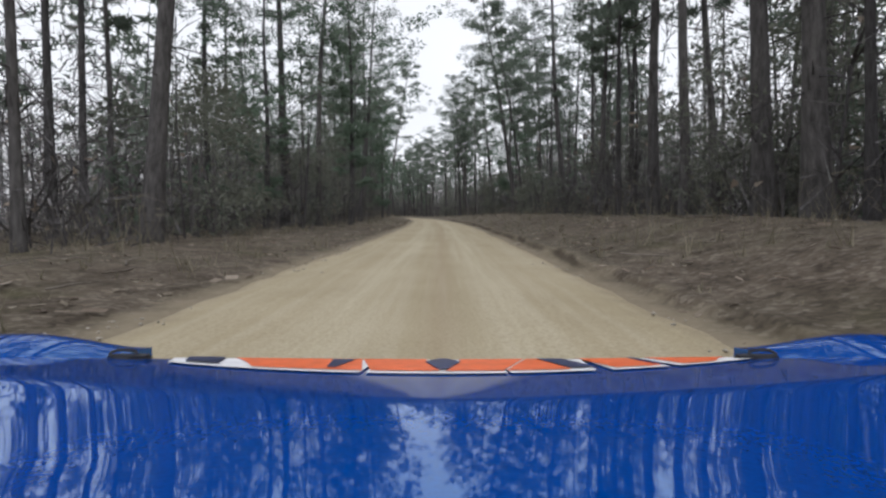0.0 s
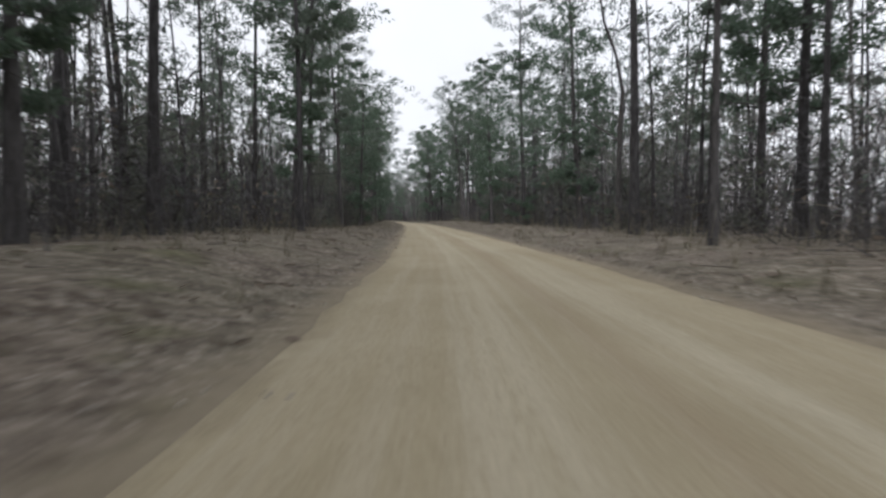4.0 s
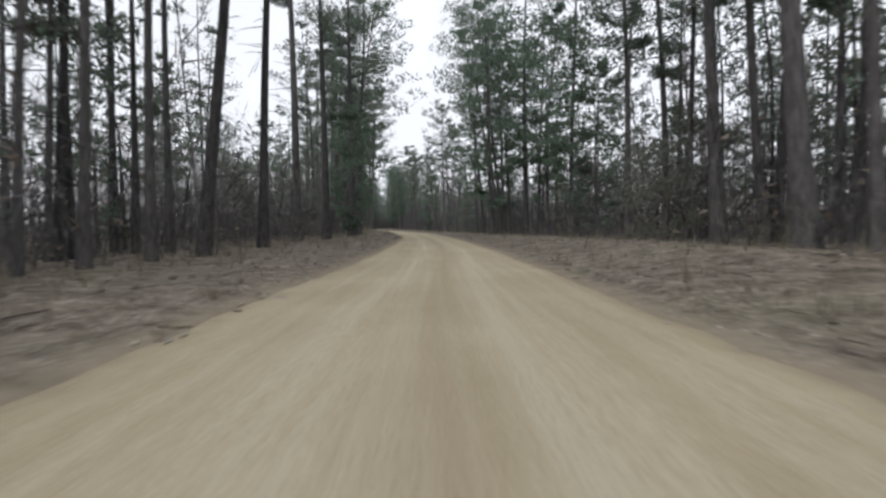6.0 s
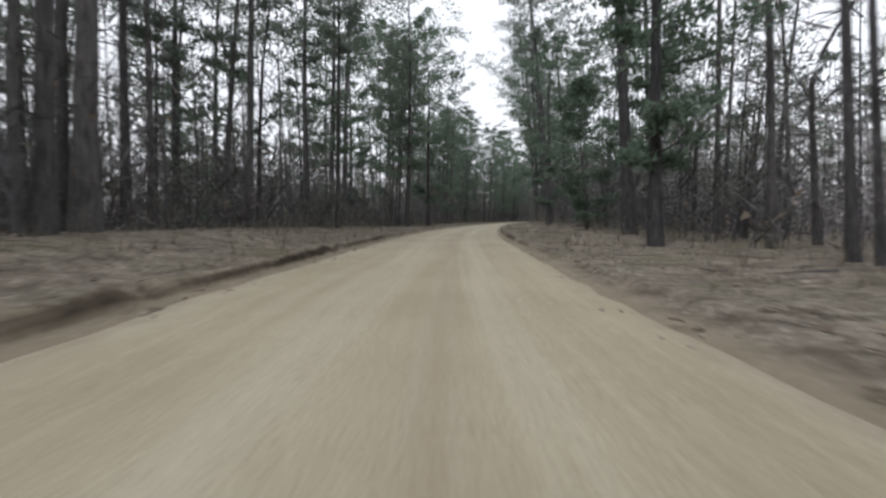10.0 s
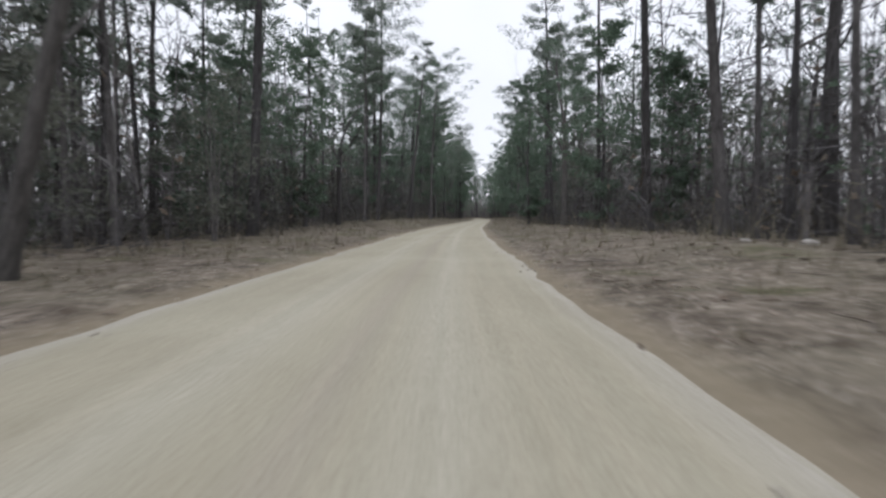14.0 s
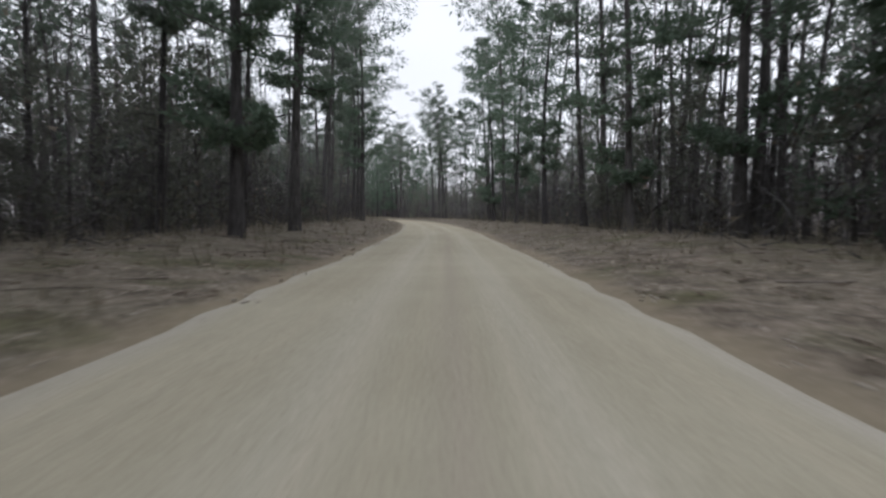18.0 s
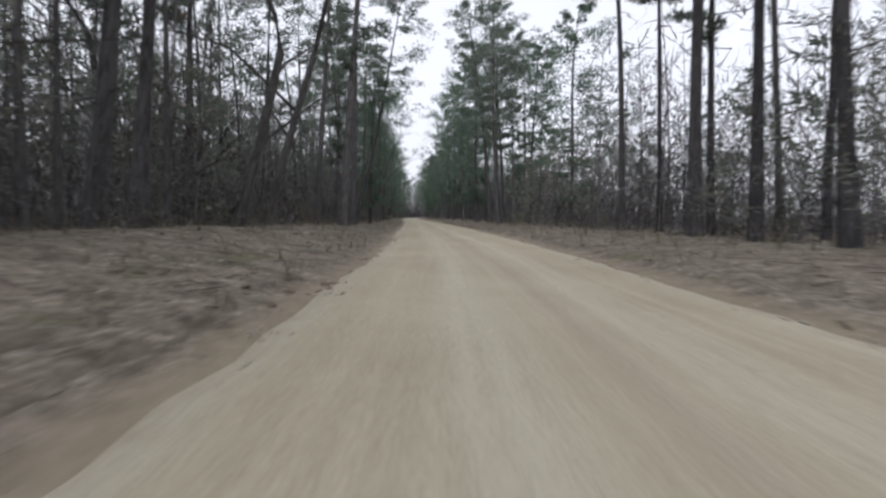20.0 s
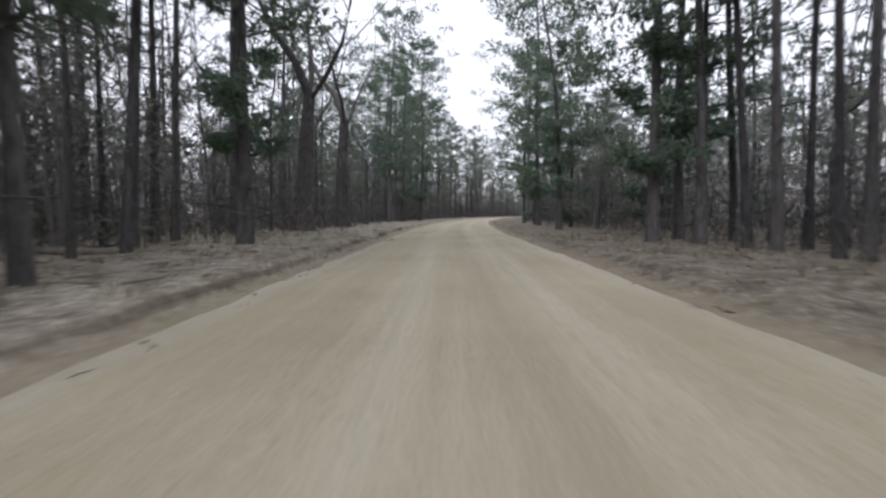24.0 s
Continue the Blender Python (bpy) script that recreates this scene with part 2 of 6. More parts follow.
def leaf_material(name, stops, joined=False):
    mat, n, l, shader = material(name, 0.75, 0.25)
    if joined:
        source = n.new("ShaderNodeNewGeometry").outputs["Random Per Island"]
    else:
        source = n.new("ShaderNodeNewGeometry").outputs["Random Per Island"]
        info = n.new("ShaderNodeObjectInfo")
        source = math_node(n, l, "MULTIPLY_ADD", source, 0.6, math_node(n, l, "MULTIPLY", info.outputs["Random"], 0.4))
    l.new(ramp_node(n, l, source, stops), shader.inputs["Base Color"])
    out = n["Material Output"]
    thin = n.new("ShaderNodeBsdfTranslucent")
    thin.inputs["Color"].default_value = (*stops[-1][1], 1)
    mix = n.new("ShaderNodeMixShader")
    mix.inputs["Fac"].default_value = 0.25
    l.new(shader.outputs["BSDF"], mix.inputs[1])
    l.new(thin.outputs["BSDF"], mix.inputs[2])
    l.new(mix.outputs["Shader"], out.inputs["Surface"])
    return mat


def plain_material(name, colour, rough=0.6, metal=0.0, coat=0.0, grain=0.12, scale=30.0):
    mat, n, l, shader = material(name, rough, 0.5)
    shader.inputs["Metallic"].default_value = metal
    shader.inputs["Coat Weight"].default_value = coat
    shader.inputs["Coat Roughness"].default_value = 0.03
    f = noise_node(n, l, position_node(n, l), scale, 4.0)
    lo, hi = tuple(c * (1 - grain) for c in colour), tuple(min(1.0, c * (1 + grain)) for c in colour)
    l.new(ramp_node(n, l, f, [(0.35, lo), (0.65, hi)]), shader.inputs["Base Color"])
    return mat


ROAD = road_material()
GROUND = ground_material()
PINE_BARK = bark_material("pine_bark", (0.044, 0.043, 0.044), (0.138, 0.136, 0.138), 5.0)
HARDWOOD_BARK = bark_material("hardwood_bark", (0.047, 0.046, 0.046), (0.148, 0.145, 0.143), 7.0)
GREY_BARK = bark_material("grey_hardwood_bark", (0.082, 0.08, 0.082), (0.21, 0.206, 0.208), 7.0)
# twigs behind the edge: paler than the near brush, haze put into their colour
HAZED_TWIG = bark_material("hazed_twigs", (0.25, 0.243, 0.243), (0.44, 0.43, 0.43), 9.0)
NEEDLES = leaf_material("pine_needles", [(0.0, (0.092, 0.114, 0.092)), (0.5, (0.142, 0.174, 0.138)), (1.0, (0.195, 0.228, 0.18))])
LUSH = leaf_material("young_pine_needles", [(0.0, (0.072, 0.104, 0.077)), (0.5, (0.118, 0.165, 0.118)), (1.0, (0.165, 0.218, 0.155))])
BUSH = leaf_material("bush_leaves", [(0.0, (0.13, 0.128, 0.11)), (0.5, (0.155, 0.162, 0.13)), (1.0, (0.19, 0.202, 0.16))])
DEAD_LEAF = leaf_material("dead_leaves", [(0.0, (0.09, 0.07, 0.053)), (0.6, (0.19, 0.15, 0.115)), (1.0, (0.34, 0.29, 0.235))], True)
DRY_GRASS = leaf_material("dry_grass_blades", [(0.0, (0.09, 0.084, 0.055)), (0.6, (0.19, 0.168, 0.12)), (1.0, (0.31, 0.28, 0.205))], True)

# ---- the road's line ----
LINE = [
    (-28.3, -106.3), (-18.0, -67.6), (-9.3, -34.8), (-0.2, 0.1), (8.9, 35.7), (16.5, 71.7), (21.1, 107.3), (21.0, 142.9),
    (17.9, 178.8), (13.5, 215.1), (7.7, 251.6), (-0.2, 287.3), (-10.9, 321.6), (-22.7, 355.3), (-31.8, 389.9), (-36.9, 425.3),
    (-38.5, 461.1), (-37.0, 496.8), (-33.4, 532.5), (-27.9, 568.7), (-22.2, 604.7), (-17.3, 640.2), (-14.2, 676.1), (-14.2, 712.1),
    (-18.8, 748.1), (-24.2, 783.7), (-30.2, 819.0), (-36.1, 854.7), (-41.5, 890.3), (-44.4, 926.2), (-42.3, 962.1), (-34.0, 997.1),
    (-19.7, 1030.2), (-2.1, 1061.5), (15.6, 1092.9), (33.2, 1124.3), (50.9, 1155.7),
]
FLOOR = [
    (11, 0.18, 0.72), (46, 0.04, 0.80), (83, 0.72, 0.54), (118, 0.69, 0.16), (226, -0.03, 0.45), (262, 0.22, 0.16),
    (298, 0.61, 0.01), (332, 0.46, 0.17), (366, 0.50, 0.08), (401, 0.06, 0.36), (508, -0.05, 0.34), (543, 0.49, 0.13),
    (580, 0.52, 0.41), (616, 0.16, 0.28), (723, 0.57, 0.22), (759, 0.13, 0.07), (795, 0.14, 0.26), (830, -0.05, 0.02),
    (865, -0.05, -0.02),
]


def smooth_line(points, per=72):
    out = []
    pts = [Vector(p) for p in points]
    for i in range(1, len(pts) - 2):
        a, b, c, d = pts[i - 1], pts[i], pts[i + 1], pts[i + 2]
        for k in range(per):
            u = k / per
            out.append(b + 0.5 * u * ((c - a) + u * ((2 * a - 5 * b + 4 * c - d) + u * (3 * (b - c) + d - a))))
    return np.array([tuple(p) for p in out])


AXIS = smooth_line(LINE)
START = int(np.argmin(np.abs(AXIS[:, 1])))
STEP = np.hypot(*np.diff(AXIS, axis=0).T)
ALONG = np.r_[0, np.cumsum(STEP)]
ALONG = ALONG - ALONG[START]
DIRS = np.gradient(AXIS, axis=0)
DIRS /= np.linalg.norm(DIRS, axis=1)[:, None]
FIRST, LAST = float(ALONG[0]), float(ALONG[-1])
HALF = 2.32
FLOOR_AT = np.array(FLOOR)


def place(s, lat):
    """World x and y at s metres along the road and lat metres to the right of its middle."""
    x, y = np.interp(s, ALONG, AXIS[:, 0]), np.interp(s, ALONG, AXIS[:, 1])
    dx, dy = np.interp(s, ALONG, DIRS[:, 0]), np.interp(s, ALONG, DIRS[:, 1])
    return x + dy * lat, y - dx * lat


def where(x, y):
    """The inverse of place()."""
    i = int(np.argmin((AXIS[:, 0] - x) ** 2 + (AXIS[:, 1] - y) ** 2))
    dx, dy = DIRS[i]
    ox, oy = x - AXIS[i, 0], y - AXIS[i, 1]
    return float(ALONG[i] + ox * dx + oy * dy), float(ox * dy - oy * dx)


def waves(s, lat, size, seed):
    """Smooth unevenness of about one unit, from a few sines."""
    r = np.random.RandomState(seed)
    total = 0
    for k in range(5):
        a, b = r.uniform(-1, 1, 2) * 6.28 / size
        total = total + np.sin(a * s + b * lat + r.uniform(0, 6.28)) * 0.45
    return total


# along the road: how far its sand reaches to the left and to the right, and how high the cut bank behind each shoulder is
SIDES = np.array([
    (-60, 2.35, 2.3, 0.05, 0.12), (5, 2.38, 2.28, 0.06, 0.17), (43, 2.56, 2.42, 0.20, 0.24), (62, 2.6, 2.4, 0.15, 0.2), (80, 2.12, 2.3, 0.15, 0.08), (92, 2.3, 2.35, 0.14, 0.06), (115, 1.96, 2.1, 0.17, 0.14),
    (140, 2.1, 2.2, 0.08, 0.1), (223, 2.45, 2.25, 0.04, 0.05), (231, 2.12, 2.25, 0.05, 0.05), (262, 2.0, 2.22, 0.17, 0.05), (297, 2.3, 1.95, 0.06, 0.05), (340, 2.4, 2.1, 0.08, 0.08), (355, 2.66, 2.12, 0.17, 0.1), (368, 2.86, 2.13, 0.21, 0.12), (385, 2.78, 2.18, 0.19, 0.2),
    (405, 2.62, 2.2, 0.08, 0.24), (430, 2.5, 2.2, 0.05, 0.16), (511, 2.3, 2.1, 0.04, 0.07), (548, 2.42, 1.92, 0.04, 0.07), (620, 2.3, 1.8, 0.05, 0.05), (728, 2.33, 2.3, 0.06, 0.06), (750, 2.4, 2.46, 0.07, 0.15), (765, 2.42, 2.54, 0.08, 0.2), (790, 2.42, 2.52, 0.07, 0.2), (805, 2.4, 2.36, 0.06, 0.15),
    (836, 2.4, 2.22, 0.06, 0.19), (873, 2.62, 2.32, 0.18, 0.1), (890, 2.55, 2.32, 0.16, 0.1), (1200, 2.4, 2.3, 0.06, 0.08),
])


def beside(s, side, column):
    return np.where(np.asarray(side) > 0, np.interp(s, SIDES[:, 0], SIDES[:, column + 1]), np.interp(s, SIDES[:, 0], SIDES[:, column]))


def edge_at(s, side):
    return beside(s, side, 1) + 0.06 * waves(s, side * 3.0, 6.0, 3) + 0.035 * waves(s, side * 9.0, 1.3, 4)


def height(s, lat):
    """Height of the ground beside the road: a small cut bank, a verge and the forest floor."""
    s, lat = np.broadcast_arrays(np.asarray(s, float), np.asarray(lat, float))
    away = np.abs(lat)
    north = np.interp(s, ALONG, AXIS[:, 1])
    left = np.interp(north, FLOOR_AT[:, 0], FLOOR_AT[:, 1])
    right = np.interp(north, FLOOR_AT[:, 0], FLOOR_AT[:, 2])
    floor = np.where(lat < 0, left, right)
    over = away - edge_at(s, np.sign(lat))
    # a strewn shoulder first, then the cut bank
    cut = beside(s, lat, 3)
    sharp = np.clip((cut - 0.12) / 0.06, 0, 1)
    back = 0.42 - 0.26 * sharp + 0.06 * waves(s, np.sign(lat) * 5.0, 3.0, 9) + 0.04 * waves(s, np.sign(lat) * 7.0, 0.9, 13)
    uneven = (0.62 + 0.34 * waves(s, np.sign(lat) * 2.0, 5.0, 5) + 0.3 * waves(s, np.sign(lat) * 4.0, 1.1, 12)).clip(0.12, 1.15)
    uneven = np.maximum(uneven, 0.75 * sharp)
    lip = np.clip((over - back) / 0.11, 0, 1) * cut * uneven
    lip = lip + 0.03 * np.clip(over / 0.4, 0, 1)
    rise = np.clip((over - 0.4) / 3.4, 0, 1)
    rise = rise * rise * (3 - 2 * rise)
    bumps = np.clip(over, 0, 1) * (0.022 * waves(s, lat, 1.3, 6) + 0.045 * waves(s, lat, 4.0, 7))
    far = np.clip((away - 9) / 12, 0, 1) * 0.22 * waves(s, lat, 35.0, 8)
    z = lip * (1 - 0.6 * rise) + floor * rise + bumps + far
    return np.where(over < 0, -0.03 + 0.07 * over.clip(-1, 0), z)


def mesh_object(name, verts, faces, mats, parent=None, smooth=False, uv=None, slots=None):
    """One mesh object from arrays of corners and of triangles or quads."""
    me = bpy.data.meshes.new(name)
    verts, faces = np.asarray(verts, np.float32), np.asarray(faces, np.int32)
    size = faces.shape[1]
    me.vertices.add(len(verts))
    me.vertices.foreach_set("co", verts.ravel())
    me.loops.add(faces.size)
    me.loops.foreach_set("vertex_index", faces.ravel())
    me.polygons.add(len(faces))
    me.polygons.foreach_set("loop_start", np.arange(0, faces.size, size, dtype=np.int32))
    if uv is not None:
        layer = me.uv_layers.new(name="road")
        layer.data.foreach_set("uv", np.asarray(uv, np.float32)[faces.ravel()].ravel())
    for m in mats:
        me.materials.append(m)
    if slots is not None:
        me.polygons.foreach_set("material_index", np.asarray(slots, np.int32))
    if smooth:
        me.polygons.foreach_set("use_smooth", np.ones(len(faces), bool))
    me.update(calc_edges=True)
    ob = new(name, me)
    if parent:
        ob.parent = parent
    return ob


def sheet(rows, cols):
    i = np.arange((rows - 1) * cols).reshape(rows - 1, cols)[:, :-1].ravel()
    return np.stack([i, i + 1, i + cols + 1, i + cols], 1)


def build_ground():
    right = [1.95, 2.2, 2.32, 2.36, 2.4, 2.44, 2.48, 2.52, 2.56, 2.6, 2.63, 2.67, 2.71, 2.75, 2.79, 2.83, 2.87, 2.92, 3.0, 3.15, 3.4, 3.75, 4.2, 4.8, 5.5, 6.3, 7.2, 8.5, 10.5, 13, 17, 23, 32, 45, 70]
    lats = np.array([-v for v in reversed(right)] + [0.0] + right)
    st = np.r_[FIRST, np.arange(FIRST + 20, -8, 2.0), np.arange(-8, 900, 0.75), np.arange(900, LAST - 1, 2.0), LAST]
    s, plain = np.meshgrid(st, lats, indexing="ij")
    # the columns near the road follow its uneven edge
    shift = (edge_at(s, np.sign(plain)) - HALF) * np.clip((6 - np.abs(plain)) / 3, 0, 1) * np.clip(np.abs(plain), 0, 1)
    lat = plain + np.sign(plain) * shift
    x, y = place(s, lat)
    z = height(s, lat)
    lat = plain
    # the outer columns and end rows run out to the horizon
    edge = lambda a, v: np.concatenate([a[:, :1] + v[0], a, a[:, -1:] + v[1]], 1)
    x, y, z = edge(x, (-1600, 1600)), edge(y, (0, 0)), edge(z, (0, 0))
    s, lat = edge(s, (0, 0)), edge(lat, (-1600, 1600))
    ends = lambda a, v: np.concatenate([a[:1] + v[0], a, a[-1:] + v[1]], 0)
    x, z, s, lat = ends(x, (0, 0)), ends(z, (0, 0)), ends(s, (-1500, 1500)), ends(lat, (0, 0))
    y = ends(y, (-1500, 1500))
    n, m = x.shape
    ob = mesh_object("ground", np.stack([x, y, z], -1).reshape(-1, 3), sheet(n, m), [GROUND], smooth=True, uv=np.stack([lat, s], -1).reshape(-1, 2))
    tagged(ob, "forest floor of brown leaf litter and dry grass", "ground", kind="structure")


def build_road():
    lats = np.linspace(-1, 1, 27)
    st = np.r_[FIRST, np.arange(FIRST + 20, -8, 2.0), np.arange(-8, 900, 0.75), np.arange(900, LAST - 1, 2.0), LAST]
    s, f = np.meshgrid(st, lats, indexing="ij")
    lat = f * np.where(f < 0, edge_at(s, -1), edge_at(s, 1)) * 1.03
    x, y = place(s, lat)
    ruts = -0.018 * (np.exp(-((np.abs(lat) - 0.78) / 0.22) ** 2))
    z = 0.028 * (1 - f * f) + ruts + 0.006 * waves(s, lat, 0.9, 11) - 0.045 * np.abs(f) ** 12
    n, m = x.shape
    ob = mesh_object("road", np.stack([x, y, z], -1).reshape(-1, 3), sheet(n, m), [ROAD], smooth=True, uv=np.stack([f * HALF * 1.03, s], -1).reshape(-1, 2))
    tagged(ob, "unpaved forest road of tan sand and gravel", "road", kind="structure")


build_ground()
build_road()


# ---- tree making ----
class Soup:
    """Collects triangles, with a material slot each."""

    def __init__(self):
        self.v, self.f, self.m, self.n = [], [], [], 0

    def add(self, verts, faces, slot=0):
        verts, faces = np.asarray(verts, float).reshape(-1, 3), np.asarray(faces, int).reshape(-1, 3)
        self.v.append(verts)
        self.f.append(faces + self.n)
        self.m.append(np.full(len(faces), slot))
        self.n += len(verts)

    def arrays(self):
        return np.concatenate(self.v), np.concatenate(self.f), np.concatenate(self.m)


def tube(points, radii, sides):
    """Corners and triangles of a tapered limb through the points."""
    points, radii = np.asarray(points, float), np.asarray(radii, float)
    ahead = np.gradient(points, axis=0)
    ahead /= np.linalg.norm(ahead, axis=1)[:, None] + 1e-9
    side = np.cross(ahead, np.where(np.abs(ahead[:, 2:]) > 0.9, [[1.0, 0, 0]], [[0, 0, 1.0]]))
    side /= np.linalg.norm(side, axis=1)[:, None] + 1e-9
    up = np.cross(side, ahead)
    a = np.arange(sides) * 2 * np.pi / sides
    ring = side[:, None] * np.cos(a)[None, :, None] + up[:, None] * np.sin(a)[None, :, None]
    v = (points[:, None] + ring * radii[:, None, None]).reshape(-1, 3)
    i = np.arange((len(points) - 1) * sides)
    nxt = i - i % sides + (i + 1) % sides
    return v, np.concatenate([np.stack([i, nxt, nxt + sides], 1), np.stack([i, nxt + sides, i + sides], 1)])


def tufts(r, centres, each, length, width, lift=0.25):
    """Sprays of thin needle bundles or leaves round the centres."""
    centres = np.repeat(np.asarray(centres, float), each, 0)
    n = len(centres)
    way = r.normal(size=(n, 3)) * (1, 1, 0.75) + (0, 0, lift)
    way /= np.linalg.norm(way, axis=1)[:, None]
    across = np.cross(way, r.normal(size=(n, 3)))
    across /= np.linalg.norm(across, axis=1)[:, None] + 1e-9
    reach = length * r.uniform(0.6, 1.25, (n, 1))
    w = width * r.uniform(0.6, 1.3, (n, 1)) / 2
    v = np.stack([centres + across * w, centres - across * w, centres + way * reach], 1).reshape(-1, 3)
    return v, np.arange(n * 3).reshape(-1, 3)


def stem_curve(r, tall, bend, steps):
    h = np.linspace(0, 1, steps)
    p = np.zeros((steps, 3))
    for axis in (0, 1):
        p[:, axis] = bend * (r.normal() * h * h + 0.35 * r.normal() * np.sin(h * r.uniform(3, 7)) * h)
    p[:, 2] = h * tall
    return p


def sprays(r, centres, each, radius, length, width, flat=0.4):
    """Rounded sprays of needle bundles that point outwards from each centre."""
    centres = np.repeat(np.asarray(centres, float), each, 0)
    n = len(centres)
    out = r.normal(size=(n, 3))
    out /= np.linalg.norm(out, axis=1)[:, None] + 1e-9
    root = centres + out * radius * r.uniform(0.1, 1, (n, 1)) ** 0.6 * (1, 1, flat)
    way = out + r.normal(size=(n, 3)) * 0.55 + (0, 0, 0.25)
    way /= np.linalg.norm(way, axis=1)[:, None] + 1e-9
    across = np.cross(way, r.normal(size=(n, 3)))
    across /= np.linalg.norm(across, axis=1)[:, None] + 1e-9
    reach, w = length * r.uniform(0.6, 1.3, (n, 1)), width * r.uniform(0.6, 1.3, (n, 1)) / 2
    v = np.stack([root + across * w, root - across * w, root + way * reach], 1).reshape(-1, 3)
    return v, np.arange(n * 3).reshape(-1, 3)


def pine_shape(r, tall, girth, base, spread, limbs, clumps, each, needle, broad, sides=9, dead=7, steps=11, peak=0.42):
    """A pine: trunk, limbs and needles as three soups. Its crown is uneven: bare sectors, a few long boughs, dense sprays at their ends."""
    trunk, wood, green = Soup(), Soup(), Soup()
    axis = stem_curve(r, tall, 0.55, steps)
    axis[0, 2] = -0.25
    h = np.linspace(0, 1, steps)
    radii = girth / 2 * (1 - 0.86 * h ** 1.15)
    radii[0] *= 1.5
    radii[1] *= 1.04
    trunk.add(*tube(axis, radii, sides))
    at = lambda z: np.array([np.interp(z, axis[:, 2], axis[:, k]) for k in range(3)])
    low = base * tall
    turn, fuller = r.uniform(0, 6.28), r.uniform(0, 6.28)
    for k in range(limbs):
        f = min(max((k + 0.5 + r.normal() * 1.1) / limbs, 0.0), 1.0)
        z = low + (tall * 0.985 - low) * f
        turn += 2.4 + r.uniform(-0.9, 0.9)
        shape = min(1.0, 0.35 + 0.65 * f / peak) if f < peak else (1 - (f - peak) / (1 - peak)) ** 0.5 + 0.12
        reach = spread * shape * r.uniform(0.4, 1.0) * (1 + 0.25 * np.cos(turn - fuller)) * (1.25 if r.rand() < 0.25 else 1.0)
        rise = r.uniform(-0.18, 0.35) + 0.5 * f
        root = at(z)
        way = np.array([np.cos(turn), np.sin(turn), rise])
        aside = np.array([-np.sin(turn), np.cos(turn), 0.0])
        mid = root + way * reach * 0.5 + (0, 0, -0.09 * reach) + aside * r.normal() * 0.06 * reach
        tip = root + way * reach + (0, 0, 0.10 * reach)
        thick = max(girth * 0.12 * (1 - f * 0.7), 0.012)
        spray = min(max(reach * 0.25, 0.3), 0.8)
        u = np.linspace(0.5, 1.0, clumps)[:, None] + r.uniform(-0.1, 0.05, (clumps, 1))
        c = np.where(u < 0.5, root + (mid - root) * u * 2, mid + (tip - mid) * (u * 2 - 1))
        off = aside * r.normal(size=(clumps, 1)) * reach * 0.2 + (0, 0, 1) * np.abs(r.normal(size=(clumps, 1))) * reach * 0.05
        if sides > 6:
            wood.add(*tube([root, mid, tip], [thick, thick * 0.6, thick * 0.15], 3))
            for start, end in zip(c, c + off):
                wood.add([start + (0, 0, thick * 0.3), start - (0, 0, thick * 0.3), end], [[0, 1, 2]])
        else:
            wood.add([root + (0, 0, thick), root - (0, 0, thick), tip], [[0, 1, 2]])
        green.add(*sprays(r, c + off, each, spray, needle, broad))
    for k in range(dead):
        z = low * r.uniform(0.25, 1.0)
        turn = r.uniform(0, 6.28)
        root = at(z)
        reach = r.uniform(0.25, 1.5)
        way = np.array([np.cos(turn), np.sin(turn), r.uniform(-0.35, 0.3)])
        wood.add(*tube([root, root + way * reach * 0.6, root + way * reach + (0, 0, -0.08)], [0.022, 0.015, 0.004], 3))
    return trunk, wood, green


def hardwood_shape(r, tall, girth, levels=4, sides=9, fork=0.38):
    """A bare winter hardwood: trunk, boughs and twigs."""
    trunk, wood, twigs = Soup(), Soup(), Soup()

    def grow(start, way, reach, thick, level):
        steps = 5 if level == 0 else 4
        pts, w = [start], np.array(way, float)
        for k in range(steps - 1):
            w = w + r.normal(size=3) * (0.035 if level == 0 else 0.2) + (0, 0, 0.03)
            w /= np.linalg.norm(w)
            pts.append(pts[-1] + w * reach / (steps - 1))
        radii = np.linspace(thick, thick * (0.68 if level == 0 else 0.45), steps)
        if level == 0:
            radii[0] *= 1.45
        soup = trunk if level == 0 else wood if level < 3 else twigs
        soup.add(*tube(pts, radii, sides if level == 0 else 5 if level == 1 else 3))
        if level >= levels:
            return
        count = (3, 4, 4, 4, 3)[level]
        for k in range(count):
            last = k == 0
            f = 1.0 if last else r.uniform(0.45, 0.98)
            j = min(int(f * (steps - 1)), steps - 2)
            root = pts[j] + (pts[j + 1] - pts[j]) * (f * (steps - 1) - j)
            turn = r.uniform(0, 6.28)
            out = np.array([np.cos(turn), np.sin(turn), r.uniform(0.1, 0.7)])
            grow(root, w * (0.8 if last else 0.35) + out * (0.4 if last else 0.75), reach * r.uniform(0.5, 0.8), radii[-1] * (0.85 if last else r.uniform(0.4, 0.65)), level + 1)

    grow(np.array([0.0, 0, -0.2]), (0, 0, 1), tall * fork, girth / 2, 0)
    return trunk, wood, twigs


def tree_thing(kind, soups, mats, label, category, group):
    """A tree of two parts: its trunk, and its crown of limbs with needles or twigs."""
    top = new(kind)
    tagged(top, label, category, group)
    v, f, _ = soups[0].arrays()
    mesh_object("trunk", v, f, [mats[0]], top, smooth=True)
    crown = Soup()
    for slot in (1, 2):
        v, f, _ = soups[slot].arrays()
        crown.add(v, f, slot - 1)
    v, f, m = crown.arrays()
    mesh_object("crown", v, f, list(mats[1:]), top, slots=m)
    return top


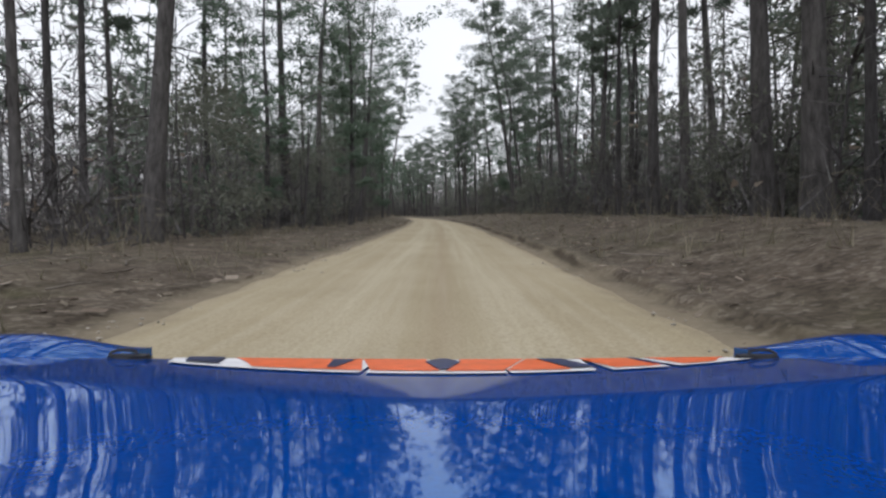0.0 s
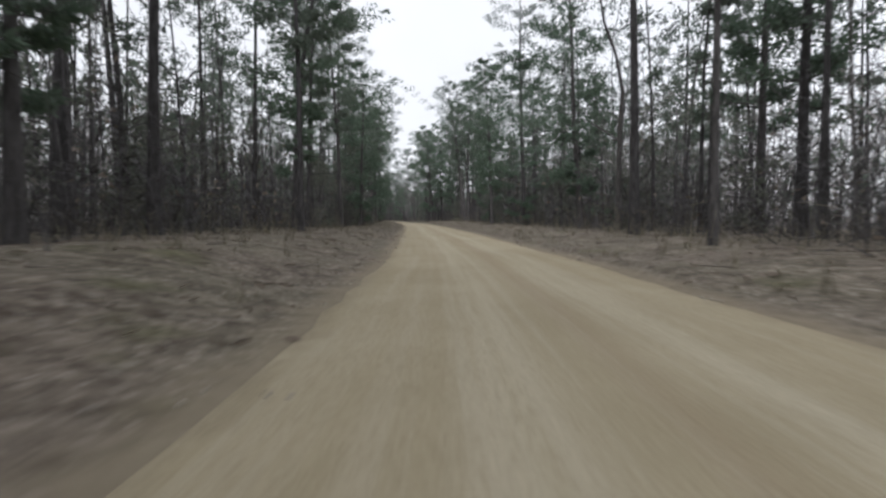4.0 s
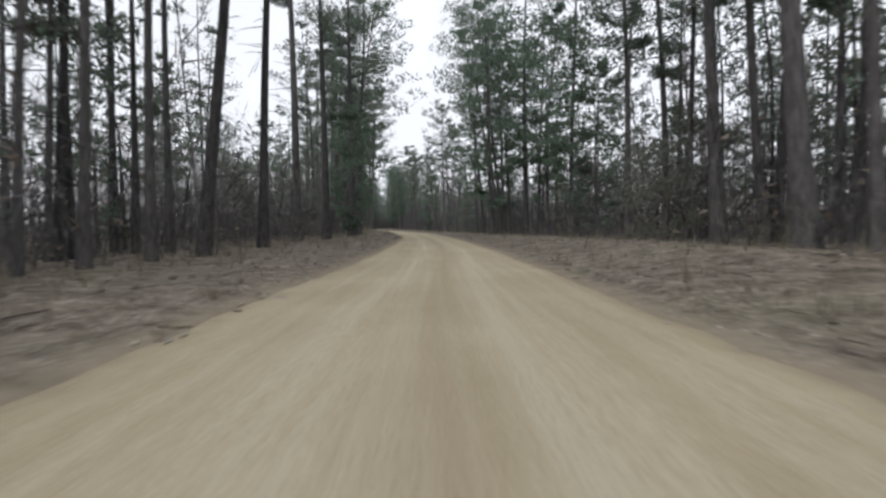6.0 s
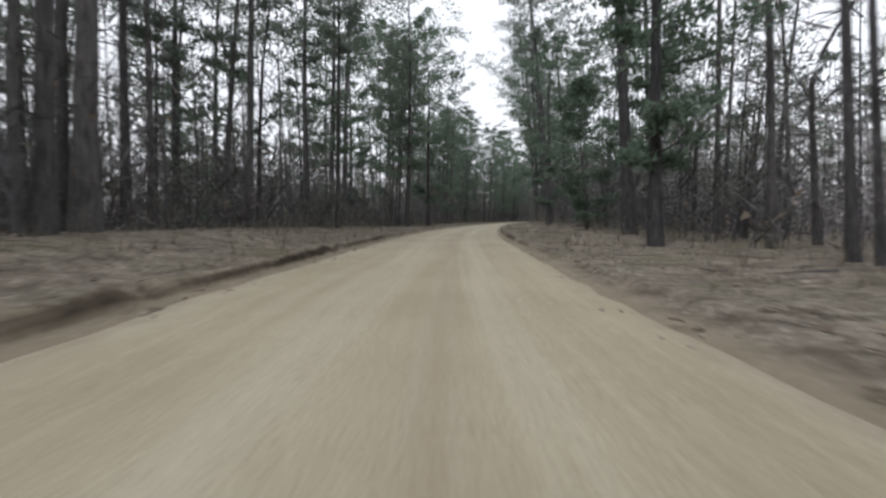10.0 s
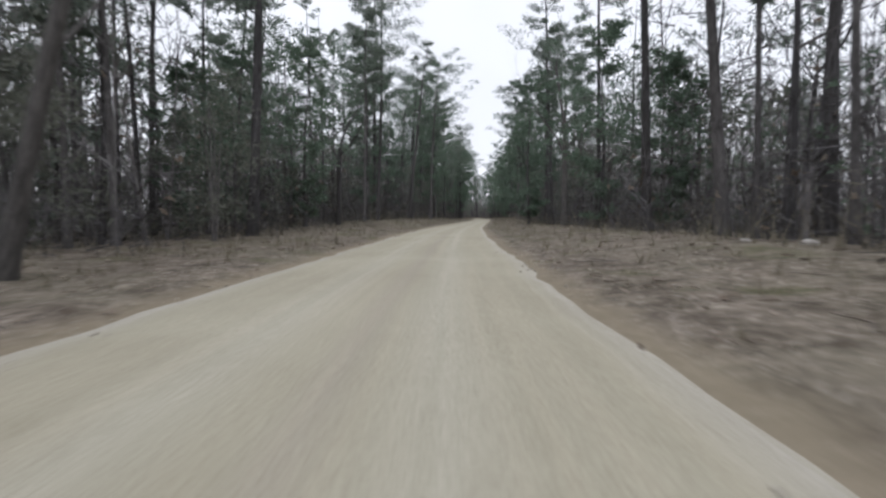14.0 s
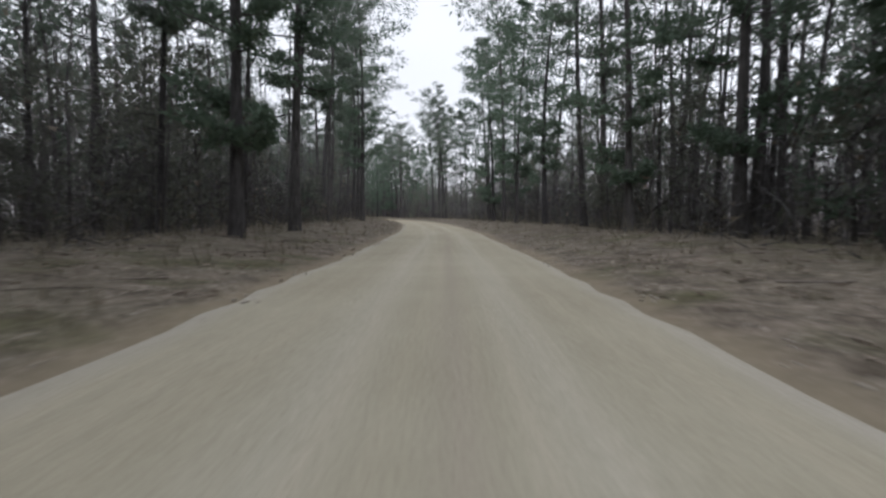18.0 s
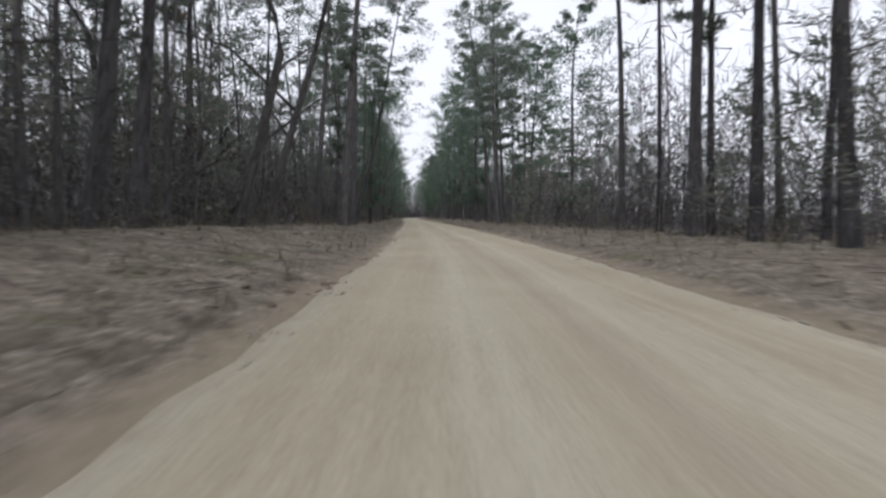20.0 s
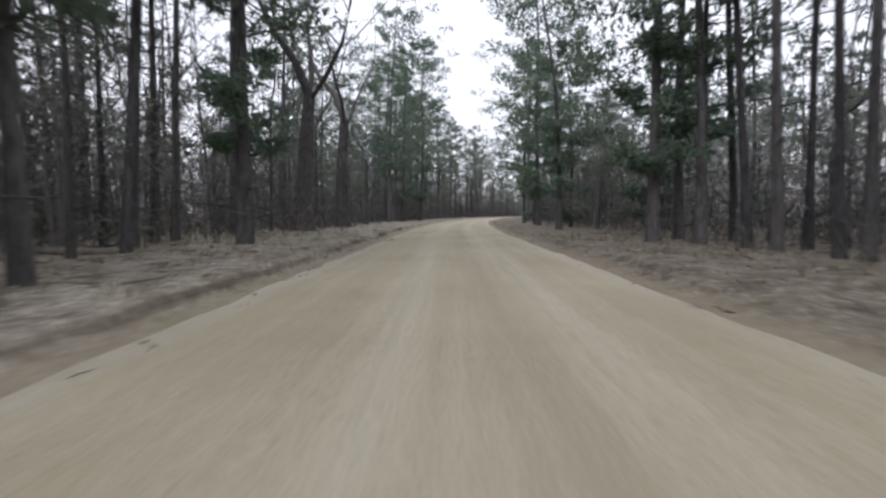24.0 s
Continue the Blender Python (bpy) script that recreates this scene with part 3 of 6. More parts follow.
def bush_shape(r, tall, wide, clumps, each, leaf, broad):
    """A dense evergreen bush, leafy to the ground: stems and foliage as soups."""
    stems, green = Soup(), Soup()
    a, f = r.uniform(0, 6.28, clumps), r.uniform(0.02, 1.0, clumps) ** 0.85
    girth = wide / 2 * np.sin(np.pi * (0.2 + 0.78 * f)) ** 0.8 * r.uniform(0.45, 1.15, clumps)
    c = np.stack([np.cos(a) * girth, np.sin(a) * girth, f * tall], 1) + np.outer(f, np.append(r.normal(size=2) * wide * 0.12, 0))
    for k in range(4):
        top = np.append(r.normal(size=2) * wide * 0.1, tall * r.uniform(0.6, 0.95))
        stems.add(*tube([(top[0] * 0.2, top[1] * 0.2, -0.1), top * 0.5, top], [0.05, 0.035, 0.01], 4))
    green.add(*sprays(r, c, each, wide * 0.17, leaf, broad, 0.75))
    return stems, green


def bush_thing(soups):
    top = tagged(new("evergreen_bush"), "dense dull green evergreen bush leafy to the ground", "bush", "evergreen bushes at the forest edge")
    for name, soup, mat in zip(("stem", "foliage"), soups, (GREY_BARK, BUSH)):
        v, f, _ = soup.arrays()
        mesh_object(name, v, f, [mat], top)
    return top


def drop_tree(model, x, y, size, wide, turn, lean, toward):
    """Stands a copy of the model at x, y, scaled, turned, and leaning by degrees towards the way given."""
    s, lat = where(x, y)
    z = float(height(s, lat)) - 0.05
    tilt = Matrix.Rotation(radians(lean), 4, Vector((-toward[1], toward[0], 0)))
    m = Matrix.Translation((x, y, z)) @ tilt @ Matrix.Rotation(turn, 4, "Z") @ Matrix.Diagonal((wide, wide, size, 1))
    return copy_thing(model, m)


def remove_model(model):
    for o in (*model.children_recursive, model):
        bpy.data.objects.remove(o)


rs = np.random.RandomState(5)
PINE_MODELS = []
for tall, girth, base, spread in ((17, 0.20, 0.42, 2.5), (16, 0.18, 0.36, 2.4), (19, 0.26, 0.40, 3.2), (18, 0.28, 0.34, 3.4), (21, 0.36, 0.42, 4.0), (20, 0.40, 0.35, 4.2), (22, 0.46, 0.40, 4.6)):
    soups = pine_shape(rs, tall, girth, base, spread * 1.12, 29, 4, 58, 0.22, 0.074)
    PINE_MODELS.append((girth, tall, tree_thing("pine_tree", soups, (PINE_BARK, PINE_BARK, NEEDLES), "tall pine with dark scaly trunk and high thin crown", "tree", "pines beside the road")))
THIN_MODELS = []
for tall, girth, base, spread in ((17, 0.20, 0.55, 2.0), (19, 0.26, 0.5, 2.6), (21, 0.36, 0.55, 3.2), (22, 0.46, 0.5, 3.6)):
    soups = pine_shape(rs, tall, girth, base, spread * 1.1, 21, 4, 56, 0.22, 0.074, dead=12)
    THIN_MODELS.append((girth, tall, tree_thing("slender_pine", soups, (PINE_BARK, PINE_BARK, NEEDLES), "tall slender pine with a bare trunk and sparse crown", "tree", "pines beside the road")))
YOUNG_MODELS = []
for tall, girth, spread in ((8, 0.16, 2.2), (11, 0.2, 2.9), (14, 0.26, 3.4), (10, 0.18, 2.6)):
    soups = pine_shape(rs, tall, girth, 0.06, spread * 1.15, 46, 3, 42, 0.24, 0.11, peak=0.36)
    YOUNG_MODELS.append((tall, tree_thing("young_pine", soups, (PINE_BARK, PINE_BARK, LUSH), "bushy young green pine with branches to the ground", "tree", "young pines at the forest edge")))
BROAD_MODELS = []
for tall, girth, base, spread, peak in ((17, 0.3, 0.16, 4.3, 0.5), (20, 0.36, 0.2, 4.8, 0.62), (18, 0.32, 0.1, 4.4, 0.42)):
    soups = pine_shape(rs, tall, girth, base, spread, 44, 4, 42, 0.25, 0.112, peak=peak)
    BROAD_MODELS.append((tall, tree_thing("spreading_pine", soups, (PINE_BARK, PINE_BARK, LUSH), "full-crowned green pine with broad spreading boughs", "tree", "pines beside the road")))
BARE_MODELS = []
for tall, girth, fork in ((17, 0.3, 0.36), (16, 0.26, 0.28), (15, 0.24, 0.42), (18, 0.48, 0.34), (19, 0.68, 0.31)):
    soups = hardwood_shape(rs, tall, girth, 4, 9, fork)
    BARE_MODELS.append((girth, tall, tree_thing("hardwood_tree", soups, (HARDWOOD_BARK, HARDWOOD_BARK, GREY_BARK), "leafless grey hardwood with forked spreading limbs", "tree", "bare hardwoods beside the road")))

# ---- the trees along the road: east, north, trunk width, height, lean to the right of the road ----
PINES_A = [
    (9.7, 7.2, 0.19, 17.2, -3.6), (10.0, 8.5, 0.60, 22.0, -4.7), (10.5, 10.3, 0.57, 22.0, -3.0), (-4.9, 10.9, 0.19, 17.1, 1.0), (-4.7, 11.3, 0.25, 18.4, 1.8),
    (-3.8, 14.8, 0.60, 22.0, 5.6), (13.8, 17.0, 0.50, 22.0, -2.4), (16.1, 17.9, 0.32, 20.1, -4.7), (-6.5, 18.3, 0.23, 18.0, 1.0), (13.9, 19.1, 0.58, 22.0, -1.0),
    (13.2, 20.5, 0.23, 18.2, -1.0), (-6.7, 21.4, 0.23, 18.1, 1.0), (13.9, 23.0, 0.26, 18.7, -1.0), (-4.7, 28.9, 0.32, 20.1, 1.0), (-1.1, 30.8, 0.60, 22.0, 1.0),
    (0.8, 34.1, 0.47, 22.0, 1.0), (19.1, 36.8, 0.60, 22.0, -5.3), (18.6, 43.2, 0.24, 18.3, -8.8), (18.8, 43.7, 0.16, 16.6, -1.0),
]
PINES_B = [
    (4.0, 46.5, 0.17, 16.8, 1.0), (22.5, 48.2, 0.31, 19.8, -3.0), (20.0, 48.8, 0.60, 22.0, -8.2), (4.8, 49.5, 0.50, 22.0, 5.3), (3.5, 50.6, 0.19, 17.1, 1.0),
    (2.6, 51.2, 0.21, 17.5, 1.0), (5.9, 56.2, 0.60, 22.0, 1.2), (3.7, 60.0, 0.36, 21.0, 1.0), (26.7, 61.0, 0.35, 20.7, -1.0), (26.6, 64.9, 0.39, 21.7, -1.0),
    (12.2, 73.3, 0.38, 21.3, 5.9), (26.6, 73.4, 0.60, 22.0, -5.3), (24.8, 80.2, 0.29, 19.4, -7.1), (24.9, 81.3, 0.17, 16.8, -1.0), (24.0, 81.8, 0.47, 22.0, -3.0),
    (25.1, 82.3, 0.42, 22.0, -1.2), (10.1, 83.7, 0.20, 17.4, 1.2), (8.7, 84.4, 0.19, 17.1, 1.0), (25.4, 84.7, 0.17, 16.8, -1.0),
]
PINES_C = [
    (10.5, 86.7, 0.40, 21.8, 5.3), (26.0, 89.2, 0.19, 17.1, -1.0), (30.1, 93.1, 0.28, 19.1, -1.2), (6.9, 93.2, 0.24, 18.4, 1.0), (26.6, 93.3, 0.58, 22.0, -1.2),
    (8.8, 99.4, 0.32, 20.1, 1.0), (12.3, 99.5, 0.60, 22.0, 0.6), (28.8, 108.7, 0.54, 22.0, -1.2), (14.3, 116.4, 0.43, 22.0, 8.5), (27.8, 116.6, 0.22, 17.7, -2.4),
    (12.8, 116.7, 0.18, 17.0, 1.0), (29.5, 119.7, 0.23, 18.1, -2.4), (9.6, 122.0, 0.20, 17.4, 1.0), (28.3, 125.0, 0.22, 17.8, -2.4), (10.8, 125.2, 0.32, 20.0, 1.0),
    (13.3, 125.7, 0.26, 18.6, 1.0), (34.0, 127.0, 0.21, 17.5, -1.0), (11.0, 127.8, 0.28, 19.2, 1.0), (13.5, 129.0, 0.60, 22.0, 7.3),
]
PINES_D = [
    (15.1, 130.5, 0.60, 22.0, 4.7), (31.3, 130.6, 0.60, 22.0, -1.0), (33.2, 130.7, 0.24, 18.3, -1.0), (28.8, 133.1, 0.26, 18.8, -1.0), (15.9, 134.6, 0.55, 22.0, 6.5),
    (31.3, 150.4, 0.60, 22.0, 0.0), (4.9, 223.2, 0.17, 16.7, 2.4), (4.6, 225.0, 0.24, 18.4, 1.8), (19.7, 225.1, 0.22, 17.9, -3.6), (19.5, 227.0, 0.58, 22.0, -5.9),
    (4.3, 227.5, 0.25, 18.4, 0.6), (0.7, 228.2, 0.21, 17.6, 1.0), (21.7, 229.9, 0.22, 17.9, -1.0), (4.0, 230.3, 0.46, 22.0, 4.7), (19.1, 230.6, 0.42, 22.0, -3.6),
    (2.4, 231.0, 0.24, 18.4, 0.0), (20.5, 231.1, 0.27, 19.0, -6.5), (-0.8, 232.5, 0.19, 17.2, 1.0), (3.4, 235.5, 0.44, 22.0, 1.2),
]
PINES_E = [
    (18.2, 237.9, 0.27, 18.9, -1.0), (20.4, 240.3, 0.34, 20.5, -1.0), (2.1, 242.1, 0.60, 22.0, -0.4), (1.9, 247.2, 0.60, 22.0, -0.6), (2.1, 254.4, 0.60, 22.0, -1.2),
    (-1.9, 258.9, 0.18, 17.0, 1.0), (-2.0, 259.6, 0.26, 18.7, 3.6), (-2.3, 260.7, 0.28, 19.1, 1.8), (12.7, 262.3, 0.33, 20.3, -5.9), (12.2, 265.0, 0.32, 20.0, -5.3),
    (-3.2, 265.4, 0.53, 22.0, 9.4), (-5.9, 265.8, 0.24, 18.2, 1.2), (13.4, 266.5, 0.22, 17.7, -4.2), (-3.7, 267.7, 0.44, 22.0, 1.5), (15.0, 268.8, 0.22, 17.7, -1.0),
    (11.8, 269.4, 0.33, 20.4, -5.3), (-9.0, 271.0, 0.27, 19.0, 2.4), (10.5, 272.9, 0.41, 22.0, -4.7), (-7.0, 276.3, 0.44, 22.0, 4.7),
]
PINES_F = [
    (9.3, 278.8, 0.32, 20.0, -1.2), (-7.4, 283.2, 0.60, 22.0, 1.8), (-6.2, 286.8, 0.38, 21.3, 1.0), (-11.0, 293.8, 0.37, 21.1, 2.4), (-11.2, 294.5, 0.14, 16.1, 1.0),
    (-7.1, 296.0, 0.56, 22.0, 1.2), (-11.9, 296.9, 0.48, 22.0, 10.5), (-14.7, 298.0, 0.20, 17.4, 1.0), (-12.7, 299.9, 0.44, 22.0, 7.7), (2.5, 301.4, 0.36, 21.0, -1.8),
    (4.2, 304.6, 0.22, 17.8, -2.4), (-17.7, 308.7, 0.31, 19.8, 1.0), (-15.9, 309.7, 0.47, 22.0, 1.2), (2.4, 311.1, 0.45, 22.0, -3.0), (4.0, 312.9, 0.29, 19.3, -1.0),
    (-16.6, 314.4, 0.37, 21.1, 1.0), (-15.1, 314.6, 0.60, 22.0, -0.6), (-15.0, 317.8, 0.60, 22.0, -1.2), (-21.8, 327.8, 0.42, 22.0, 7.1),
]
PINES_G = [
    (-22.5, 329.9, 0.16, 16.6, 1.0), (-24.1, 330.1, 0.25, 18.4, 1.2), (-22.8, 331.0, 0.36, 20.9, 1.8), (-7.5, 332.5, 0.14, 16.1, -1.8), (-7.8, 333.2, 0.22, 17.9, -3.6),
    (-24.1, 333.4, 0.50, 22.0, 2.4), (-25.0, 337.8, 0.60, 22.0, 5.3), (-6.7, 340.7, 0.43, 22.0, -0.6), (-30.0, 341.8, 0.36, 20.8, 1.0), (-8.2, 342.6, 0.23, 18.1, -3.0),
    (-6.2, 343.0, 0.23, 18.0, -1.0), (-9.7, 344.0, 0.29, 19.5, -3.3), (-11.1, 345.1, 0.36, 20.9, -1.0), (-7.0, 345.4, 0.22, 17.7, -1.0), (-9.9, 347.8, 0.25, 18.4, -4.2),
    (-30.7, 350.5, 0.55, 22.0, 0.6), (-32.4, 361.9, 0.17, 16.7, 1.0), (-32.6, 362.5, 0.40, 21.8, 2.6), (-32.8, 363.5, 0.60, 22.0, 1.8),
]
PINES_H = [
    (-33.5, 363.6, 0.23, 18.0, 1.2), (-18.1, 366.2, 0.15, 16.2, -5.3), (-18.3, 366.8, 0.20, 17.3, -4.4), (-35.5, 366.9, 0.27, 19.0, 1.2), (-37.4, 369.6, 0.26, 18.6, 1.2),
    (-18.5, 371.1, 0.23, 18.0, -2.4), (-39.3, 372.6, 0.26, 18.7, 1.2), (-37.3, 374.6, 0.37, 21.1, 1.8), (-39.1, 375.3, 0.29, 19.4, 2.4), (-21.8, 376.8, 0.60, 22.0, -4.7),
    (-18.4, 379.2, 0.26, 18.8, -1.0), (-20.6, 383.3, 0.32, 20.0, -1.8), (-41.2, 385.5, 0.49, 22.0, 1.0), (-42.3, 392.7, 0.50, 22.0, 1.0), (-40.0, 397.5, 0.14, 16.1, 3.0),
    (-40.1, 398.5, 0.14, 16.1, 2.4), (-40.2, 398.9, 0.14, 16.1, 1.0), (-27.2, 400.2, 0.60, 22.0, -4.7), (-42.9, 402.2, 0.20, 17.4, 1.2),
]
PINES_I = [
    (-42.4, 402.5, 0.26, 18.8, 1.2), (-24.3, 403.6, 0.17, 16.7, -2.4), (-43.3, 406.7, 0.30, 19.7, 0.6), (-28.3, 408.4, 0.60, 22.0, -4.2), (-46.8, 409.4, 0.22, 17.9, 1.0),
    (-26.7, 410.4, 0.35, 20.6, -2.4), (-44.2, 411.3, 0.43, 22.0, 2.4), (-25.0, 412.2, 0.25, 18.5, -1.0), (-32.4, 416.4, 0.53, 22.0, -5.0), (-46.2, 416.4, 0.41, 22.0, 2.4),
    (-29.9, 416.5, 0.36, 21.0, -1.2), (-31.3, 418.4, 0.56, 22.0, -1.8), (-32.9, 424.4, 0.60, 22.0, -5.1), (-48.9, 425.3, 0.39, 21.5, 1.0), (-28.1, 506.1, 0.18, 16.9, -2.4),
    (-28.0, 507.9, 0.16, 16.6, -1.0), (-28.0, 509.1, 0.16, 16.4, -1.0), (-27.8, 510.8, 0.35, 20.8, -4.2), (-46.3, 512.8, 0.22, 17.8, 1.0),
]
PINES_J = [
    (-45.2, 513.3, 0.23, 18.0, -1.2), (-27.5, 516.2, 0.40, 21.9, -1.8), (-42.4, 517.5, 0.45, 22.0, 3.6), (-46.8, 519.0, 0.26, 18.8, 1.0), (-24.0, 531.0, 0.35, 20.8, -1.2),
    (-24.4, 540.9, 0.19, 17.2, -3.0), (-24.2, 542.7, 0.14, 16.1, -1.0), (-39.3, 543.0, 0.34, 20.4, 3.0), (-23.9, 545.3, 0.60, 22.0, 1.2), (-20.3, 546.1, 0.21, 17.7, -1.0),
    (-41.1, 548.8, 0.22, 17.8, 1.0), (-40.0, 549.7, 0.40, 21.7, 0.6), (-19.2, 554.6, 0.33, 20.3, -1.0), (-40.1, 557.4, 0.34, 20.5, 0.0), (-19.8, 558.4, 0.33, 20.3, -0.6),
    (-36.7, 564.2, 0.60, 22.0, 4.2), (-36.5, 570.4, 0.60, 22.0, 1.8), (-18.6, 576.6, 0.21, 17.5, -3.0), (-18.4, 577.8, 0.23, 18.1, -1.8),
]
PINES_K = [
    (-33.4, 579.0, 0.19, 17.1, 1.0), (-33.2, 580.1, 0.27, 19.0, 3.0), (-15.1, 582.6, 0.22, 17.9, -1.0), (-35.0, 582.7, 0.60, 22.0, 1.2), (-17.6, 582.8, 0.47, 22.0, -5.3),
    (-18.8, 583.3, 0.53, 22.0, -1.2), (-32.5, 584.5, 0.39, 21.6, -1.8), (-17.2, 584.9, 0.25, 18.5, -1.2), (-14.6, 585.1, 0.26, 18.7, -1.8), (-34.7, 586.2, 0.26, 18.8, 0.6),
    (-32.8, 591.4, 0.31, 19.7, 1.0), (-13.6, 597.1, 0.43, 22.0, -1.2), (-30.2, 598.1, 0.60, 22.0, -0.6), (-14.5, 600.7, 0.34, 20.5, -1.0), (-13.1, 612.9, 0.14, 16.1, -1.0),
    (-13.0, 613.6, 0.25, 18.6, -2.4), (-12.9, 614.4, 0.14, 16.1, -1.0), (-28.0, 614.8, 0.15, 16.3, 1.0), (-27.9, 615.6, 0.30, 19.7, 3.6),
]
PINES_L = [
    (-12.6, 616.6, 0.21, 17.7, -3.6), (-10.9, 617.5, 0.20, 17.4, -2.4), (-27.8, 619.8, 0.40, 21.8, 0.6), (-29.6, 621.2, 0.25, 18.5, 1.0), (-25.9, 624.3, 0.42, 22.0, 2.0),
    (-7.6, 626.5, 0.29, 19.3, -1.0), (-28.8, 626.6, 0.34, 20.4, 1.0), (-9.5, 627.4, 0.39, 21.6, -1.2), (-10.8, 632.1, 0.60, 22.0, -0.6), (-24.0, 642.2, 0.37, 21.2, 1.0),
    (-23.3, 720.8, 0.19, 17.2, 1.0), (-23.3, 721.6, 0.14, 16.2, 1.0), (-8.4, 722.5, 0.30, 19.5, -5.3), (-23.4, 722.6, 0.45, 22.0, 7.7), (-23.6, 724.3, 0.37, 21.0, 5.3),
    (-8.6, 725.6, 0.29, 19.3, -1.5), (-23.7, 725.7, 0.17, 16.8, 1.0), (-7.7, 726.2, 0.19, 17.2, -3.9), (-5.3, 728.4, 0.22, 17.8, -1.0),
]
PINES_M = [
    (-8.9, 728.7, 0.45, 22.0, -1.8), (-7.5, 731.0, 0.26, 18.7, -1.8), (-26.7, 732.0, 0.29, 19.5, 0.6), (-7.9, 735.2, 0.23, 18.0, -1.5), (-9.4, 735.5, 0.28, 19.1, -1.0),
    (-23.4, 741.8, 0.60, 22.0, 4.2), (-26.9, 747.8, 0.52, 22.0, 2.4), (-23.5, 748.1, 0.52, 22.0, 1.8), (-27.9, 756.2, 0.22, 17.9, 1.0), (-26.4, 756.5, 0.33, 20.3, 13.8),
    (-14.3, 756.9, 0.33, 20.2, -4.7), (-28.6, 757.8, 0.27, 19.0, 3.6), (-13.0, 758.4, 0.17, 16.8, -1.0), (-13.7, 763.4, 0.32, 20.1, -1.5), (-30.6, 765.9, 0.27, 19.0, 1.0),
    (-15.0, 766.3, 0.57, 22.0, -3.6), (-11.5, 766.4, 0.24, 18.3, -1.0), (-14.2, 767.4, 0.45, 22.0, -1.4), (-9.7, 768.0, 0.22, 17.9, -1.0),
]
PINES_N = [
    (-31.6, 773.8, 0.33, 20.3, 1.0), (-33.7, 774.2, 0.34, 20.4, 1.0), (-30.3, 775.4, 0.41, 21.9, 0.0), (-15.4, 777.1, 0.40, 21.8, -1.2), (-30.3, 779.2, 0.52, 22.0, 1.4),
    (-14.0, 786.3, 0.60, 22.0, -1.2), (-33.3, 791.5, 0.17, 16.7, 1.0), (-33.4, 792.2, 0.22, 17.8, 0.6), (-18.6, 794.8, 0.28, 19.2, -5.3), (-18.0, 797.1, 0.22, 17.9, -2.4),
    (-19.1, 797.5, 0.18, 17.0, -1.0), (-36.8, 797.8, 0.19, 17.2, 1.0), (-19.2, 798.5, 0.39, 21.5, -4.2), (-34.7, 800.3, 0.22, 17.8, 1.0), (-38.4, 801.5, 0.24, 18.3, 1.0),
    (-37.3, 807.5, 0.36, 21.0, -1.2), (-36.0, 808.6, 0.60, 22.0, 1.2), (-17.6, 810.5, 0.31, 19.7, -1.0), (-18.6, 810.5, 0.31, 19.8, -1.0),
]
PINES_O = [
    (-22.5, 822.3, 0.46, 22.0, 0.6), (-38.9, 823.4, 0.50, 22.0, 1.8), (-39.3, 827.2, 0.19, 17.3, 1.0), (-39.6, 828.8, 0.46, 22.0, 1.2), (-24.5, 829.4, 0.17, 16.7, -1.0),
    (-41.2, 829.5, 0.17, 16.8, 1.0), (-24.9, 831.6, 0.16, 16.6, -1.8), (-25.1, 832.9, 0.34, 20.4, -1.2), (-41.2, 835.3, 0.32, 20.1, 4.2), (-25.7, 836.7, 0.34, 20.4, -2.4),
    (-40.9, 836.7, 0.55, 22.0, 1.2), (-21.4, 837.9, 0.17, 16.8, -1.0), (-26.2, 839.6, 0.28, 19.1, -1.8), (-43.3, 847.8, 0.43, 22.0, 1.0), (-25.2, 848.9, 0.35, 20.6, -1.2),
    (-42.4, 854.8, 0.60, 22.0, 0.6), (-42.5, 860.1, 0.22, 17.9, -1.5), (-45.5, 863.8, 0.15, 16.3, 1.0), (-45.1, 864.9, 0.28, 19.2, 3.2),
]
PINES_P = [
    (-30.5, 865.2, 0.21, 17.6, -1.0), (-30.6, 865.9, 0.20, 17.5, -3.0), (-47.5, 866.8, 0.17, 16.7, 1.0), (-30.9, 867.9, 0.24, 18.4, -2.4), (-31.1, 869.0, 0.21, 17.7, -4.2),
    (-47.9, 869.2, 0.23, 18.1, 1.2), (-29.6, 869.3, 0.19, 17.1, -1.0), (-48.1, 870.4, 0.25, 18.5, 2.4), (-31.5, 871.3, 0.19, 17.1, -1.0), (-30.2, 872.6, 0.24, 18.2, -3.0),
    (-31.8, 872.9, 0.31, 19.9, -1.2), (-48.9, 875.2, 0.32, 20.0, 1.8), (-59.3, 947.1, 0.60, 22.0, 1.0), (-56.3, 947.6, 0.60, 22.0, 1.0),
]
PINES = PINES_A + PINES_B + PINES_C + PINES_D + PINES_E + PINES_F + PINES_G + PINES_H + PINES_I + PINES_J + PINES_K + PINES_L + PINES_M + PINES_N + PINES_O + PINES_P
